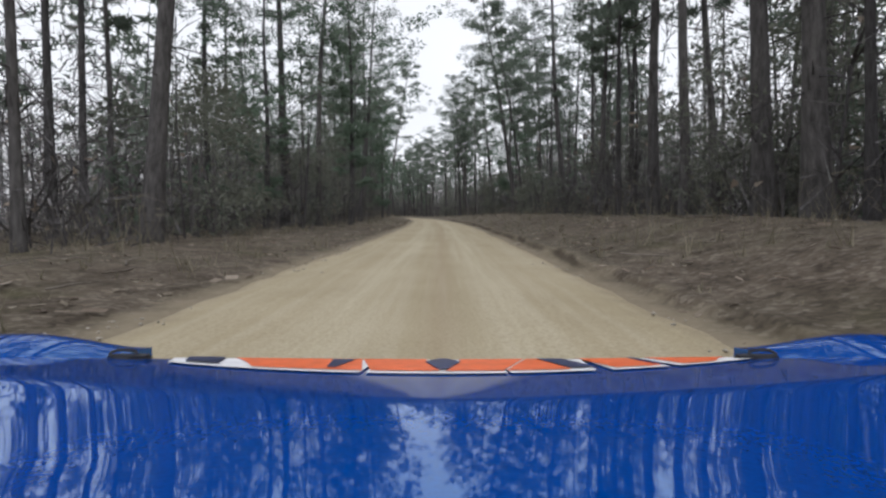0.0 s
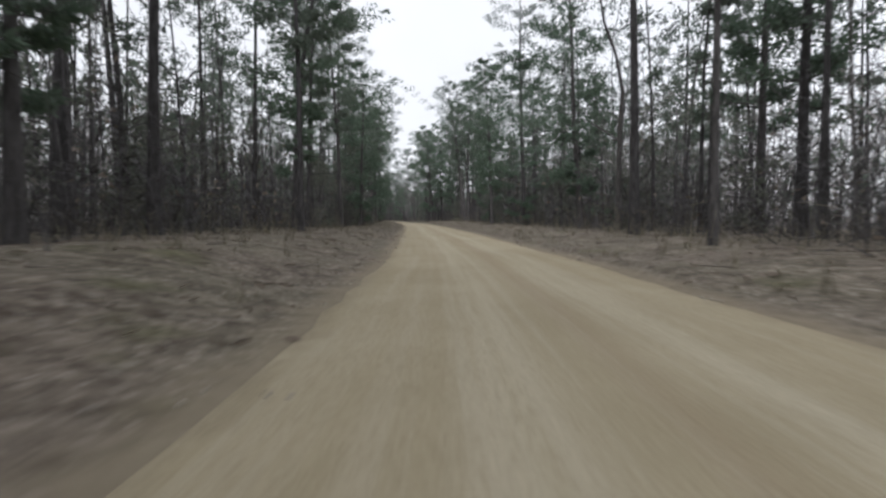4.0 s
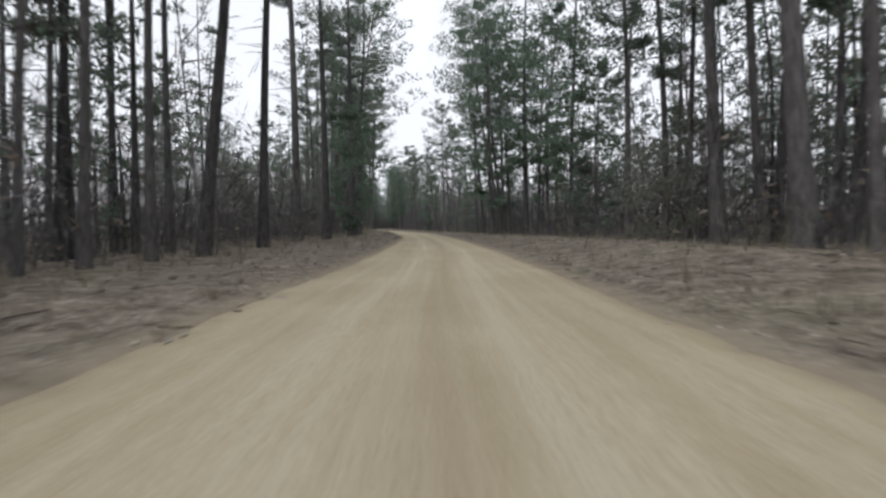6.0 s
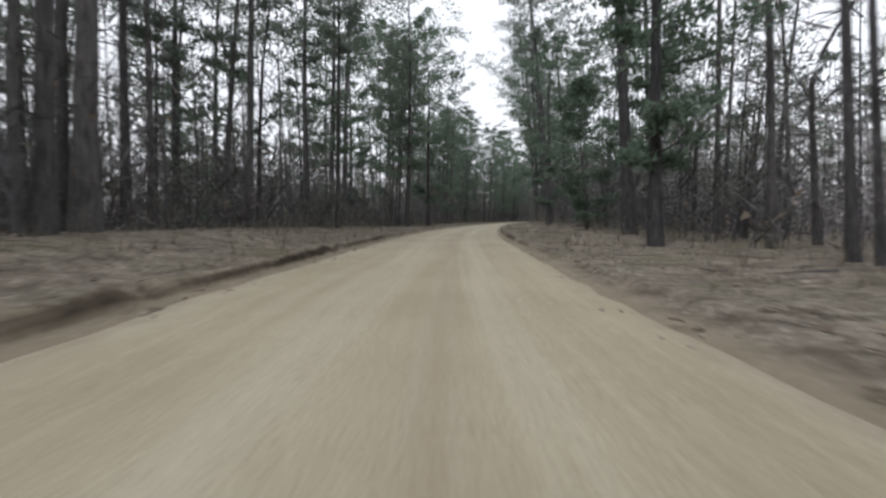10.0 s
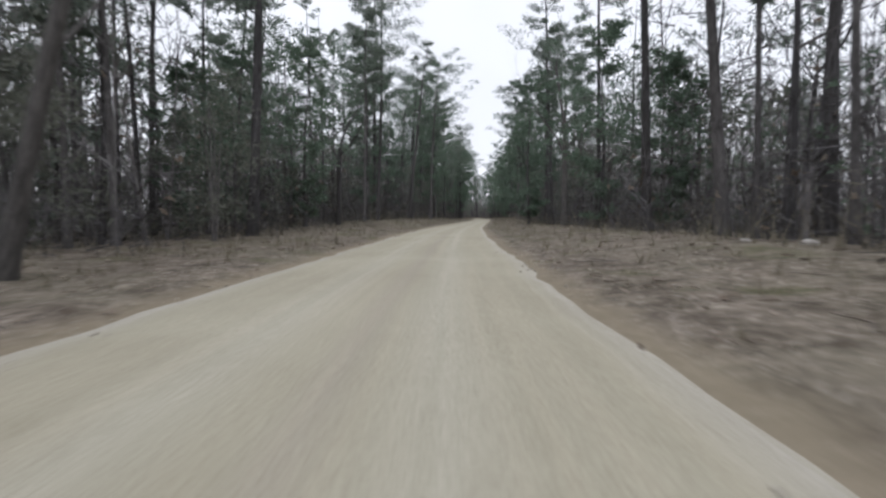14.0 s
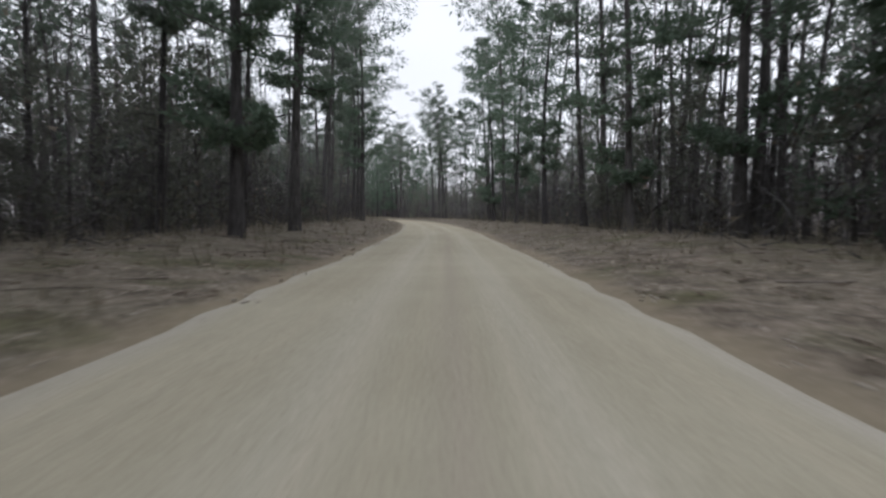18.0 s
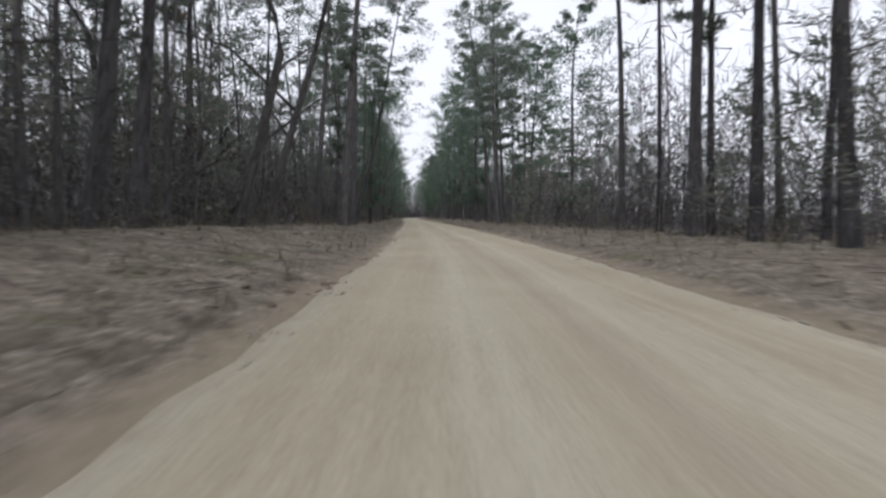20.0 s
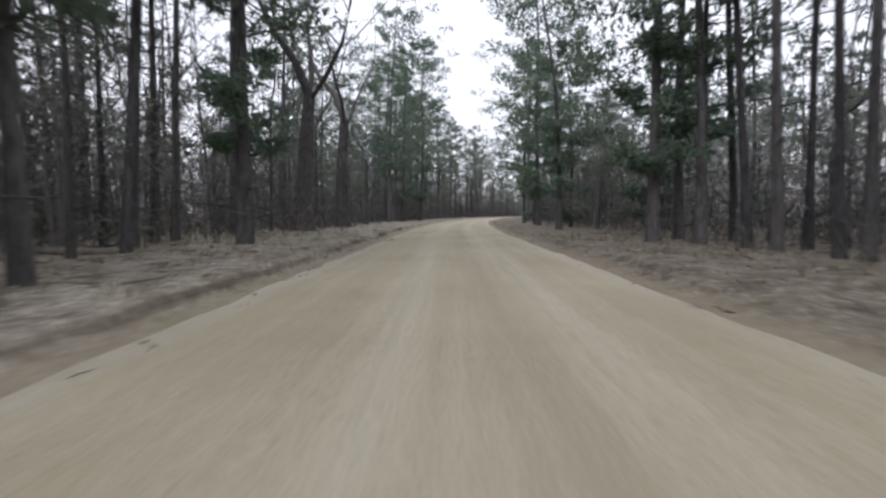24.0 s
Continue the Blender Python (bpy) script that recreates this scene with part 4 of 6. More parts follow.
HARDWOODS_A = [
    (28.0, 119.8, 0.36, 21.0, -3.6), (16.9, 143.4, 0.58, 22.0, 7.1), (6.2, 301.0, 0.49, 22.0, -1.0), (4.1, 301.1, 0.60, 22.0, -4.2), (4.7, 302.8, 0.19, 17.2, -1.0),
    (1.4, 303.5, 0.31, 19.7, -13.3), (-1.8, 322.8, 0.42, 22.0, -0.6), (-10.2, 348.7, 0.21, 17.5, 1.2), (-17.2, 371.9, 0.14, 16.2, -5.9), (-18.3, 385.8, 0.28, 19.2, -1.0),
    (-42.3, 504.9, 0.28, 19.3, 13.8), (-26.0, 532.2, 0.44, 22.0, -1.8), (-22.8, 727.8, 0.36, 21.0, 16.2), (-23.7, 731.9, 0.33, 20.3, 13.8), (-30.3, 763.3, 0.23, 18.2, 1.0),
    (-29.0, 777.3, 0.43, 22.0, 10.0), (-35.9, 823.9, 0.42, 22.0, 11.9), (-39.9, 830.6, 0.24, 18.2, 8.8), (-22.6, 833.1, 0.14, 16.1, -1.0),
]
HARDWOODS_B = [
    (-47.6, 879.3, 0.85, 22.0, 2.4), (-48.3, 886.4, 0.85, 22.0, 1.7),
]
HARDWOODS = HARDWOODS_A + HARDWOODS_B
YOUNG_A = [
    (-1.8, 26.2, 0.55, 13.1, 1.0), (2.9, 36.1, 0.60, 17.6, 1.0), (23.2, 57.8, 0.60, 21.0, -1.0), (7.1, 61.0, 0.49, 12.7, 1.0), (9.1, 64.9, 0.58, 14.2, 1.0),
    (8.6, 83.8, 0.27, 4.5, 1.0), (14.4, 110.7, 0.60, 16.8, 1.0), (34.5, 113.5, 0.60, 21.0, -1.0), (18.7, 133.9, 0.60, 21.0, 1.0), (31.6, 138.2, 0.44, 12.7, -1.0),
    (31.0, 160.9, 0.60, 20.6, -1.0), (32.1, 165.4, 0.60, 21.0, -1.0), (32.4, 201.8, 0.60, 21.0, -1.0), (18.5, 247.4, 0.38, 10.3, -1.0), (17.1, 248.8, 0.60, 17.8, -1.0),
    (5.0, 251.5, 0.30, 8.9, 1.0), (16.1, 255.1, 0.60, 16.9, -1.0), (14.5, 255.5, 0.60, 21.0, -1.0), (1.5, 258.9, 0.60, 21.0, 1.0),
]
YOUNG_B = [
    (11.3, 260.2, 0.60, 21.0, -1.0), (12.6, 267.6, 0.60, 21.0, -1.0), (12.4, 276.2, 0.51, 7.3, -1.0), (8.9, 288.1, 0.50, 12.3, -1.0), (3.9, 302.0, 0.32, 4.6, -1.0),
    (-6.9, 309.9, 0.49, 10.0, 1.0), (-19.8, 335.4, 0.60, 18.8, 1.0), (-6.7, 338.1, 0.29, 4.5, -1.0), (-15.4, 353.3, 0.60, 14.9, -1.0), (-21.4, 370.3, 0.60, 18.2, -1.0),
    (-20.7, 380.3, 0.60, 21.0, -1.0), (-23.6, 382.7, 0.37, 7.5, -1.0), (-40.8, 387.9, 0.60, 21.0, 1.0), (-26.9, 391.8, 0.51, 12.7, -1.0), (-43.0, 395.0, 0.60, 17.6, 1.0),
    (-37.8, 397.7, 0.60, 21.0, 1.0), (-44.5, 406.9, 0.60, 21.0, 1.0), (-38.6, 407.9, 0.60, 21.0, 1.0), (-31.5, 415.4, 0.60, 21.0, -1.0),
]
YOUNG_C = [
    (-43.0, 422.3, 0.60, 14.8, 1.0), (-31.2, 428.8, 0.60, 18.3, -1.0), (-49.6, 435.3, 0.60, 17.8, 1.0), (-51.9, 435.6, 0.49, 16.0, 1.0), (-34.4, 436.3, 0.60, 21.0, -1.0),
    (-49.1, 436.8, 0.60, 17.2, 1.0), (-50.0, 442.3, 0.60, 19.0, 1.0), (-47.3, 450.0, 0.60, 19.4, 1.0), (-45.0, 458.6, 0.60, 18.8, 1.0), (-53.8, 462.0, 0.60, 21.0, 1.0),
    (-42.6, 467.3, 0.60, 19.2, -1.0), (-54.4, 469.6, 0.60, 21.0, 1.0), (-49.1, 483.3, 0.60, 21.0, 1.0), (-44.9, 517.7, 0.37, 6.6, 1.0), (-25.9, 517.9, 0.35, 7.0, -1.0),
    (-44.6, 522.6, 0.36, 8.5, 1.0), (-42.3, 527.1, 0.48, 10.2, 1.0), (-25.2, 527.6, 0.51, 11.7, -1.0), (-27.4, 540.0, 0.53, 11.7, -1.0),
]
YOUNG_D = [
    (-40.2, 543.7, 0.60, 14.0, 1.0), (-41.2, 555.9, 0.41, 6.5, 1.0), (-19.9, 557.3, 0.53, 7.5, -1.0), (-39.4, 562.6, 0.53, 11.0, 1.0), (-20.2, 563.8, 0.60, 9.8, -1.0),
    (-31.8, 566.6, 0.60, 21.0, 1.0), (-35.0, 576.8, 0.60, 21.0, 1.0), (-34.6, 586.8, 0.30, 4.5, 1.0), (-20.2, 588.3, 0.58, 12.7, -1.0), (-14.7, 590.5, 0.43, 8.0, -1.0),
    (-34.7, 591.8, 0.60, 21.0, 1.0), (-32.9, 592.0, 0.60, 17.6, 1.0), (-32.6, 592.6, 0.51, 6.8, 1.0), (-28.1, 607.7, 0.60, 14.1, 1.0), (-12.3, 611.3, 0.60, 15.3, -1.0),
    (-11.0, 617.2, 0.28, 4.5, -1.0), (-9.0, 623.5, 0.33, 6.1, -1.0), (-24.8, 627.1, 0.60, 18.6, 1.0), (-23.2, 630.7, 0.60, 18.3, 1.0),
]
YOUNG_E = [
    (-26.3, 636.8, 0.44, 12.1, 1.0), (-24.0, 642.2, 0.60, 15.0, 1.0), (-22.4, 643.1, 0.60, 18.6, 1.0), (-7.9, 645.1, 0.60, 17.3, -1.0), (-21.6, 645.2, 0.60, 18.8, 1.0),
    (-8.8, 648.3, 0.60, 16.1, -1.0), (-7.6, 654.1, 0.60, 21.0, -1.0), (-20.0, 654.9, 0.60, 21.0, 1.0), (-8.8, 658.4, 0.60, 15.4, -1.0), (-19.8, 660.7, 0.60, 21.0, 1.0),
    (-7.4, 673.3, 0.60, 17.9, -1.0), (-16.4, 684.1, 0.60, 21.0, 1.0), (-7.1, 693.5, 0.60, 17.9, -1.0), (-3.3, 698.0, 0.60, 21.0, -1.0), (-9.8, 747.0, 0.49, 14.1, -1.0),
    (-11.1, 763.0, 0.60, 16.1, -1.0), (-24.2, 763.1, 0.52, 13.7, 1.0), (-12.0, 770.1, 0.30, 5.9, -1.0), (-16.4, 772.2, 0.60, 19.6, -1.0),
]
YOUNG_F = [
    (-27.4, 781.3, 0.60, 20.5, 1.0), (-20.1, 783.9, 0.60, 20.3, -1.0), (-17.1, 790.4, 0.60, 15.3, -1.0), (-36.6, 796.5, 0.30, 6.0, 1.0), (-24.6, 796.6, 0.60, 21.0, 1.0),
    (-30.4, 797.0, 0.60, 21.0, 1.0), (-36.0, 799.2, 0.31, 6.5, 1.0), (-31.6, 804.9, 0.59, 12.3, 1.0), (-23.7, 806.7, 0.60, 20.4, 1.0), (-15.7, 807.4, 0.60, 21.0, -1.0),
    (-21.3, 811.6, 0.60, 16.8, -1.0), (-19.9, 812.2, 0.44, 8.6, -1.0), (-21.7, 817.4, 0.40, 13.0, -1.0), (-38.2, 825.6, 0.60, 14.2, 1.0), (-24.3, 837.3, 0.34, 7.0, -1.0),
    (-26.8, 840.1, 0.60, 15.0, -1.0), (-42.3, 842.3, 0.51, 11.6, 1.0), (-28.1, 854.2, 0.49, 11.5, -1.0), (-43.4, 857.8, 0.60, 17.7, 1.0),
]
YOUNG_G = [
    (-41.5, 859.0, 0.60, 21.0, 1.0), (-30.0, 861.7, 0.60, 17.0, -1.0), (-41.2, 867.9, 0.60, 21.0, 1.0), (-31.8, 870.5, 0.60, 15.6, -1.0), (-32.9, 871.3, 0.60, 18.7, -1.0),
    (-31.4, 879.4, 0.38, 8.9, -1.0), (-35.6, 884.4, 0.60, 15.6, -1.0), (-34.3, 887.7, 0.59, 10.8, -1.0), (-38.3, 892.9, 0.60, 18.6, -1.0), (-37.2, 895.7, 0.57, 12.0, -1.0),
    (-50.0, 903.0, 0.60, 19.9, 1.0), (-40.5, 904.7, 0.60, 15.7, -1.0), (-50.3, 909.0, 0.60, 18.6, 1.0), (-49.7, 915.2, 0.60, 21.0, 1.0), (-53.9, 919.7, 0.60, 21.0, 1.0),
    (-56.6, 926.6, 0.60, 21.0, 1.0), (-57.3, 947.4, 0.60, 21.0, 1.0), (-53.8, 948.0, 0.60, 21.0, 1.0),
]
YOUNG = YOUNG_A + YOUNG_B + YOUNG_C + YOUNG_D + YOUNG_E + YOUNG_F + YOUNG_G

stood = []
# how thick the woods are: along the road, on its left, on its right
THICK = np.array([
    (-60, 0.6, 0.9), (0, 0.5, 0.95), (40, 0.65, 0.95), (60, 0.9, 1.0), (95, 0.85, 0.75), (120, 1.2, 0.5), (150, 1.2, 0.5), (175, 1.1, 0.7), (200, 0.9, 1.0), (235, 0.85, 1.25), (252, 0.6, 0.8), (272, 0.35, 0.45), (290, 0.45, 0.4), (310, 0.7, 0.4),
    (330, 0.95, 0.4), (365, 1.0, 0.3), (385, 1.0, 0.28), (405, 0.55, 0.7), (440, 0.55, 0.85), (500, 0.9, 0.7), (525, 1.0, 0.6), (550, 0.9, 0.65), (575, 0.85, 0.85), (590, 0.9, 1.0), (620, 1.1, 0.95), (670, 1.2, 1.1),
    (720, 1.15, 0.8), (750, 1.2, 0.5), (775, 1.1, 0.33), (790, 0.85, 0.28), (815, 0.75, 0.42), (845, 0.95, 0.6), (870, 0.8, 0.42), (900, 0.95, 0.35), (940, 1.1, 0.9), (1100, 1.1, 1.1),
])


def density(s, lat):
    return np.where(np.asarray(lat) < 0, np.interp(s, THICK[:, 0], THICK[:, 1]), np.interp(s, THICK[:, 0], THICK[:, 2]))


def stand(rows, kind):
    for x, y, girth, tall, lean in rows:
        s, lat = where(x, y)
        if kind == "pine":
            girth = min(girth, 0.3 + (girth - 0.3) * 0.55)
        if abs(lat) < 5.4:
            # none stands closer to the road than its cleared verge
            x, y = (float(v) for v in place(s, math.copysign(5.6, lat)))
            lat = math.copysign(5.6, lat)
        if any(abs(x - a) + abs(y - b) < 0.7 for a, b in stood):
            continue
        stood.append((x, y))
        i = int(np.argmin(np.abs(ALONG - s)))
        right = (DIRS[i, 1], -DIRS[i, 0])
        turn = rs.uniform(0, 6.28)
        if kind == "pine":
            models = PINE_MODELS if rs.rand() < density(s, lat) * (0.62 if abs(lat) < 9 else 0.9) else THIN_MODELS
            near = sorted(models, key=lambda m: abs(m[0] - girth))[:2]
            g, t, model = near[rs.randint(2)]
            drop_tree(model, x, y, tall / t, min(girth / g, 1.35), turn, lean, right)
        elif kind == "bare":
            near = sorted(BARE_MODELS, key=lambda m: abs(m[0] - girth))[:2 if girth < 0.4 else 1]
            g, t, model = near[rs.randint(len(near))]
            drop_tree(model, x, y, tall / t, min(max(girth / g, 0.8), 1.25), turn, lean, right)
        else:
            near = sorted(YOUNG_MODELS if tall < 12.5 else BROAD_MODELS, key=lambda m: abs(m[0] - tall))[:2]
            t, model = near[rs.randint(2)]
            drop_tree(model, x, y, tall / t, (tall / t) ** 0.6, turn, lean, right)


stand(PINES, "pine")
stand(HARDWOODS, "bare")
stand(YOUNG, "young")

# the edge goes on in between and beyond
for start, end in ((134, 214), (423, 500), (640, 716)):
    for s in np.arange(start, end, 4.5):
        for side in (-1, 1):
            x, y = place(s + rs.uniform(-2, 2), side * rs.uniform(5.8, 8.6))
            if any(abs(x - a) + abs(y - b) < 3.2 for a, b in stood):
                continue
            girth = rs.uniform(0.18, 0.4)
            kind = ("pine", "pine", "pine", "young", "bare", "young", "pine")[rs.randint(7)]
            tall = rs.uniform(9, 20) if kind == "young" else 13 + girth * 20
            stand([(float(x), float(y), girth, tall, -side * rs.uniform(-1, 4))], kind)
for s in np.arange(-60, 1000, 7.5):
    for side in (-1, 1):
        if len(stood) > 640:
            continue
        lat = side * rs.uniform(6.4, 10.5)
        x, y = place(s + rs.uniform(-3, 3), lat)
        if any(abs(x - a) + abs(y - b) < 5.5 for a, b in stood):
            continue
        girth = rs.uniform(0.16, 0.34)
        stand([(float(x), float(y), girth, 13 + girth * 20, -side * 1.0)], "pine" if rs.rand() < 0.8 else "bare")
# evergreen bushes close the gaps under the trees
rb = np.random.RandomState(31)
bushes = [(t, bush_thing(bush_shape(rb, t, w, 44, 50, 0.17, 0.06))) for t, w in ((3.2, 2.6), (4.5, 3.0), (6.0, 3.2), (7.5, 3.4), (5.2, 3.6))]
for k in range(620):
    s, side = rb.uniform(-45, 960), rb.choice((-1, 1))
    lat, turn, pick, size = side * (7.2 + 5.0 * rb.rand() ** 1.3), rb.uniform(0, 6.28), rb.randint(5), rb.uniform(0.75, 1.2)
    if rb.rand() > density(s, lat) * (0.62 if s < 740 else 0.45) or (side > 0 and abs(lat) < 10 and any(abs(s - v) < 4 for v in (341.7, 518.0, 883.2))):
        continue
    x, y = (float(v) for v in place(s, lat))
    drop_tree(bushes[pick][1], x, y, size, size * rb.uniform(0.85, 1.15), turn, rb.uniform(0, 4), (1.0, 0.0))
for t, m in bushes:
    remove_model(m)
for m in PINE_MODELS + THIN_MODELS + BARE_MODELS:
    remove_model(m[2])
for m in YOUNG_MODELS + BROAD_MODELS:
    remove_model(m[1])


# ---- the woods behind ----
def scatter(r, count, near, far, power=1.3, first=-70, last=1030, thin=0):
    s = r.uniform(first, last, count)
    lat = (near + (far - near) * r.uniform(0, 1, count) ** power) * np.where(r.rand(count) < 0.5, -1, 1)
    if thin:
        keep = r.rand(count) < density(s, lat) ** 1.5 * thin
        s, lat = s[keep], lat[keep]
    x, y = place(s, lat)
    return np.stack([x, y, height(s, lat) - 0.05], 1)


def strew(name, models, mats, spots, r, sizes, label, category, lean=0.0):
    """Many copies of a few small models, joined into one mesh."""
    vs, fs, ms, n = [], [], [], 0
    pick = r.randint(0, len(models), len(spots))
    for k, (v, f, m) in enumerate(models):
        at = spots[pick == k]
        if not len(at):
            continue
        c = len(at)
        a, size, girth = r.uniform(0, 6.28, c), r.uniform(*sizes, c), r.uniform(0.8, 1.2, c)
        p = v[None] * np.stack([size * girth, size * girth, size], 1)[:, None]
        x = p[..., 0] * np.cos(a)[:, None] - p[..., 1] * np.sin(a)[:, None]
        y = p[..., 0] * np.sin(a)[:, None] + p[..., 1] * np.cos(a)[:, None]
        tip = r.normal(size=(c, 2)) * lean
        x, y = x + p[..., 2] * tip[:, :1], y + p[..., 2] * tip[:, 1:]
        p = np.stack([x, y, p[..., 2]], -1) + at[:, None]
        vs.append(p.reshape(-1, 3))
        fs.append((f[None] + (np.arange(c) * len(v))[:, None, None]).reshape(-1, 3) + n)
        ms.append(np.tile(m, c))
        n += c * len(v)
    ob = mesh_object(name, np.concatenate(vs), np.concatenate(fs), mats, slots=np.concatenate(ms))
    return tagged(ob, label, category, kind="stuff")


def merged(soups):
    out = Soup()
    for slot, soup in enumerate(soups):
        v, f, _ = soup.arrays()
        out.add(v, f, min(slot, 2))
    return out.arrays()


rw = np.random.RandomState(21)
far_pines, back_pines = [], []
for tall, girth, base, spread in ((18, 0.24, 0.33, 2.8), (20, 0.3, 0.4, 3.2), (16, 0.2, 0.3, 2.6), (21, 0.34, 0.36, 3.6), (15, 0.18, 0.22, 2.5), (17, 0.22, 0.45, 2.6)):
    far_pines.append(merged(pine_shape(rw, tall, girth, base, spread * 1.1, 15, 3, 20, 0.32, 0.115, 5, 3, 5)))
    back_pines.append(merged(pine_shape(rw, tall, girth, base * 0.8, spread * 1.15, 13, 3, 15, 0.52, 0.24, 4, 0, 3)))
strew("pine_woods", far_pines, [PINE_BARK, PINE_BARK, NEEDLES], scatter(rw, 1700, 9.5, 24, 1.0, last=1110, thin=0.85), rw, (0.8, 1.15), "dense stand of dark pines behind the road's edge", "woods", 0.02)
strew("far_pine_woods", back_pines, [PINE_BARK, PINE_BARK, NEEDLES], scatter(rw, 1150, 22, 48, 1.0, last=1110, thin=0.8), rw, (0.8, 1.15), "deeper stand of dark pines far from the road", "woods", 0.02)

small_pines = [merged(pine_shape(rw, t, 0.12, 0.07, w, 16, 2, 18, 0.25, 0.095, 4, 0, 3, 0.3)) for t, w in ((5, 1.9), (7, 2.4), (3.5, 1.8), (9, 2.4))]
strew("evergreen_undergrowth", small_pines, [PINE_BARK, HAZED_TWIG, LUSH], scatter(rw, 1050, 8.8, 26, 1.1, last=1110, thin=0.9), rw, (0.6, 1.2), "dark green undergrowth of young pines and holly among the trunks", "undergrowth", 0.03)

rear_bushes = [merged(bush_shape(rw, t, w, 22, 22, 0.3, 0.13)) for t, w in ((4.0, 3.0), (5.5, 3.4), (7.0, 3.6), (8.5, 4.0))]
strew("evergreen_thicket", rear_bushes, [GREY_BARK, BUSH], scatter(rw, 1900, 11, 28, 1.0, last=1110, thin=0.8), rw, (0.75, 1.25), "dull green evergreen thicket filling the woods behind the edge", "undergrowth", 0.03)

low_pines = [merged(pine_shape(rw, t, 0.14, 0.05, w, 13, 2, 9, 0.5, 0.24, 4, 0, 3, 0.35)) for t, w in ((7.5, 2.8), (9.5, 3.1), (11.5, 3.3), (6.5, 2.8))]
spots = np.concatenate([scatter(rw, 850, 14, 42, 1.0, last=1120), np.column_stack([*place(rw.uniform(1090, LAST - 5, 160), rw.uniform(-45, 45, 160)), np.full(160, 0.2)])])
strew("low_pine_thicket", low_pines, [PINE_BARK, PINE_BARK, NEEDLES], spots, rw, (0.7, 1.2), "dark low pines filling the depth of the woods", "undergrowth", 0.03)


def sapling(r, tall, twigs=11):
    soup = Soup()
    axis = stem_curve(r, tall, 0.3, 3)
    soup.add(*tube(axis, np.linspace(0.026, 0.008, 3) * (0.6 + tall * 0.12), 3))
    for k in range(twigs):
        f = r.uniform(0.08, 0.98)
        root = np.array([np.interp(f * tall, axis[:, 2], axis[:, i]) for i in range(3)])
        turn = r.uniform(0, 6.28)
        reach = r.uniform(0.4, 1.3) * (1.15 - f * 0.5) * max(1.0, tall / 6)
        way = np.array([np.cos(turn), np.sin(turn), r.uniform(0.3, 1.2)])
        across = np.cross(way, (0, 0, 1)) * 0.026 + np.array([0, 0, 0.012])
        tip = root + way * reach
        soup.add([root + across, root - across, tip], [[0, 1, 2]])
        side = root + way * reach * 0.45
        twist = way + r.normal(size=3) * 0.6
        soup.add([side + across * 0.8, side - across * 0.8, side + twist * reach * 0.55], [[0, 1, 2]])
    v, f = tufts(r, np.array([[*r.normal(size=2) * 0.4, tall * r.uniform(0.15, 0.8)] for k in range(3)]), 2, 0.2, 0.13)
    soup.add(v, f, 1)
    return soup.arrays()


def brush(r, tall, stems, wide, spread, slant=0.2, sides=2):
    """A clump of thin stems that lean every way, each with side twigs."""
    soup = Soup()
    for k in range(stems):
        root = np.append(r.normal(size=2) * spread, -0.05)
        a = r.uniform(0, 6.28)
        across = np.array([np.cos(a), np.sin(a), 0]) * wide * r.uniform(0.5, 1.2) / 2
        h = tall * r.uniform(0.3, 1.1)
        tip = root + np.append(r.normal(size=2) * slant * h, h)
        soup.add([root + across, root - across, tip], [[0, 1, 2]])
        for j in range(sides):
            start = root + (tip - root) * r.uniform(0.25, 0.9)
            way = np.append(r.normal(size=2), r.uniform(0.0, 1.1)) * h * r.uniform(0.12, 0.28)
            up = np.cross(way, r.normal(size=3))
            up *= wide * 0.36 / (np.linalg.norm(up) + 1e-9)
            soup.add([start + up, start - up, start + way], [[0, 1, 2]])
    return soup.arrays()


saplings = [sapling(rw, t) for t in (1.6, 2.2, 3.0, 3.8, 4.6, 5.5, 7.0, 2.6, 3.4)]
strew("bare_undergrowth", saplings, [GREY_BARK, DEAD_LEAF], np.concatenate([scatter(rw, 3400, 6.8, 14, 1.0), scatter(rw, 1500, 9, 30, 1.2, last=1110)]), rw, (0.7, 1.25), "thicket of bare grey saplings and twigs", "undergrowth", 0.06)
tall_twigs = [sapling(rw, t, 20) for t in (7.0, 9.0, 11.0)]
strew("bare_young_trees", tall_twigs, [GREY_BARK, DEAD_LEAF], scatter(rw, 2200, 7.6, 32, 1.0, last=1100), rw, (0.8, 1.2), "slender leafless grey young trees among the pines", "undergrowth", 0.05)
clumps = [brush(rw, t, 13, 0.03, 0.75) for t in (1.4, 2.2, 3.4, 4.8)]
strew("brushwood", clumps, [GREY_BARK], np.concatenate([scatter(rw, 5200, 7.2, 16, 0.9), scatter(rw, 1800, 12, 30, 1.0, last=1110)]), rw, (0.6, 1.2), "dense bare brushwood between the trunks", "undergrowth", 0.04)
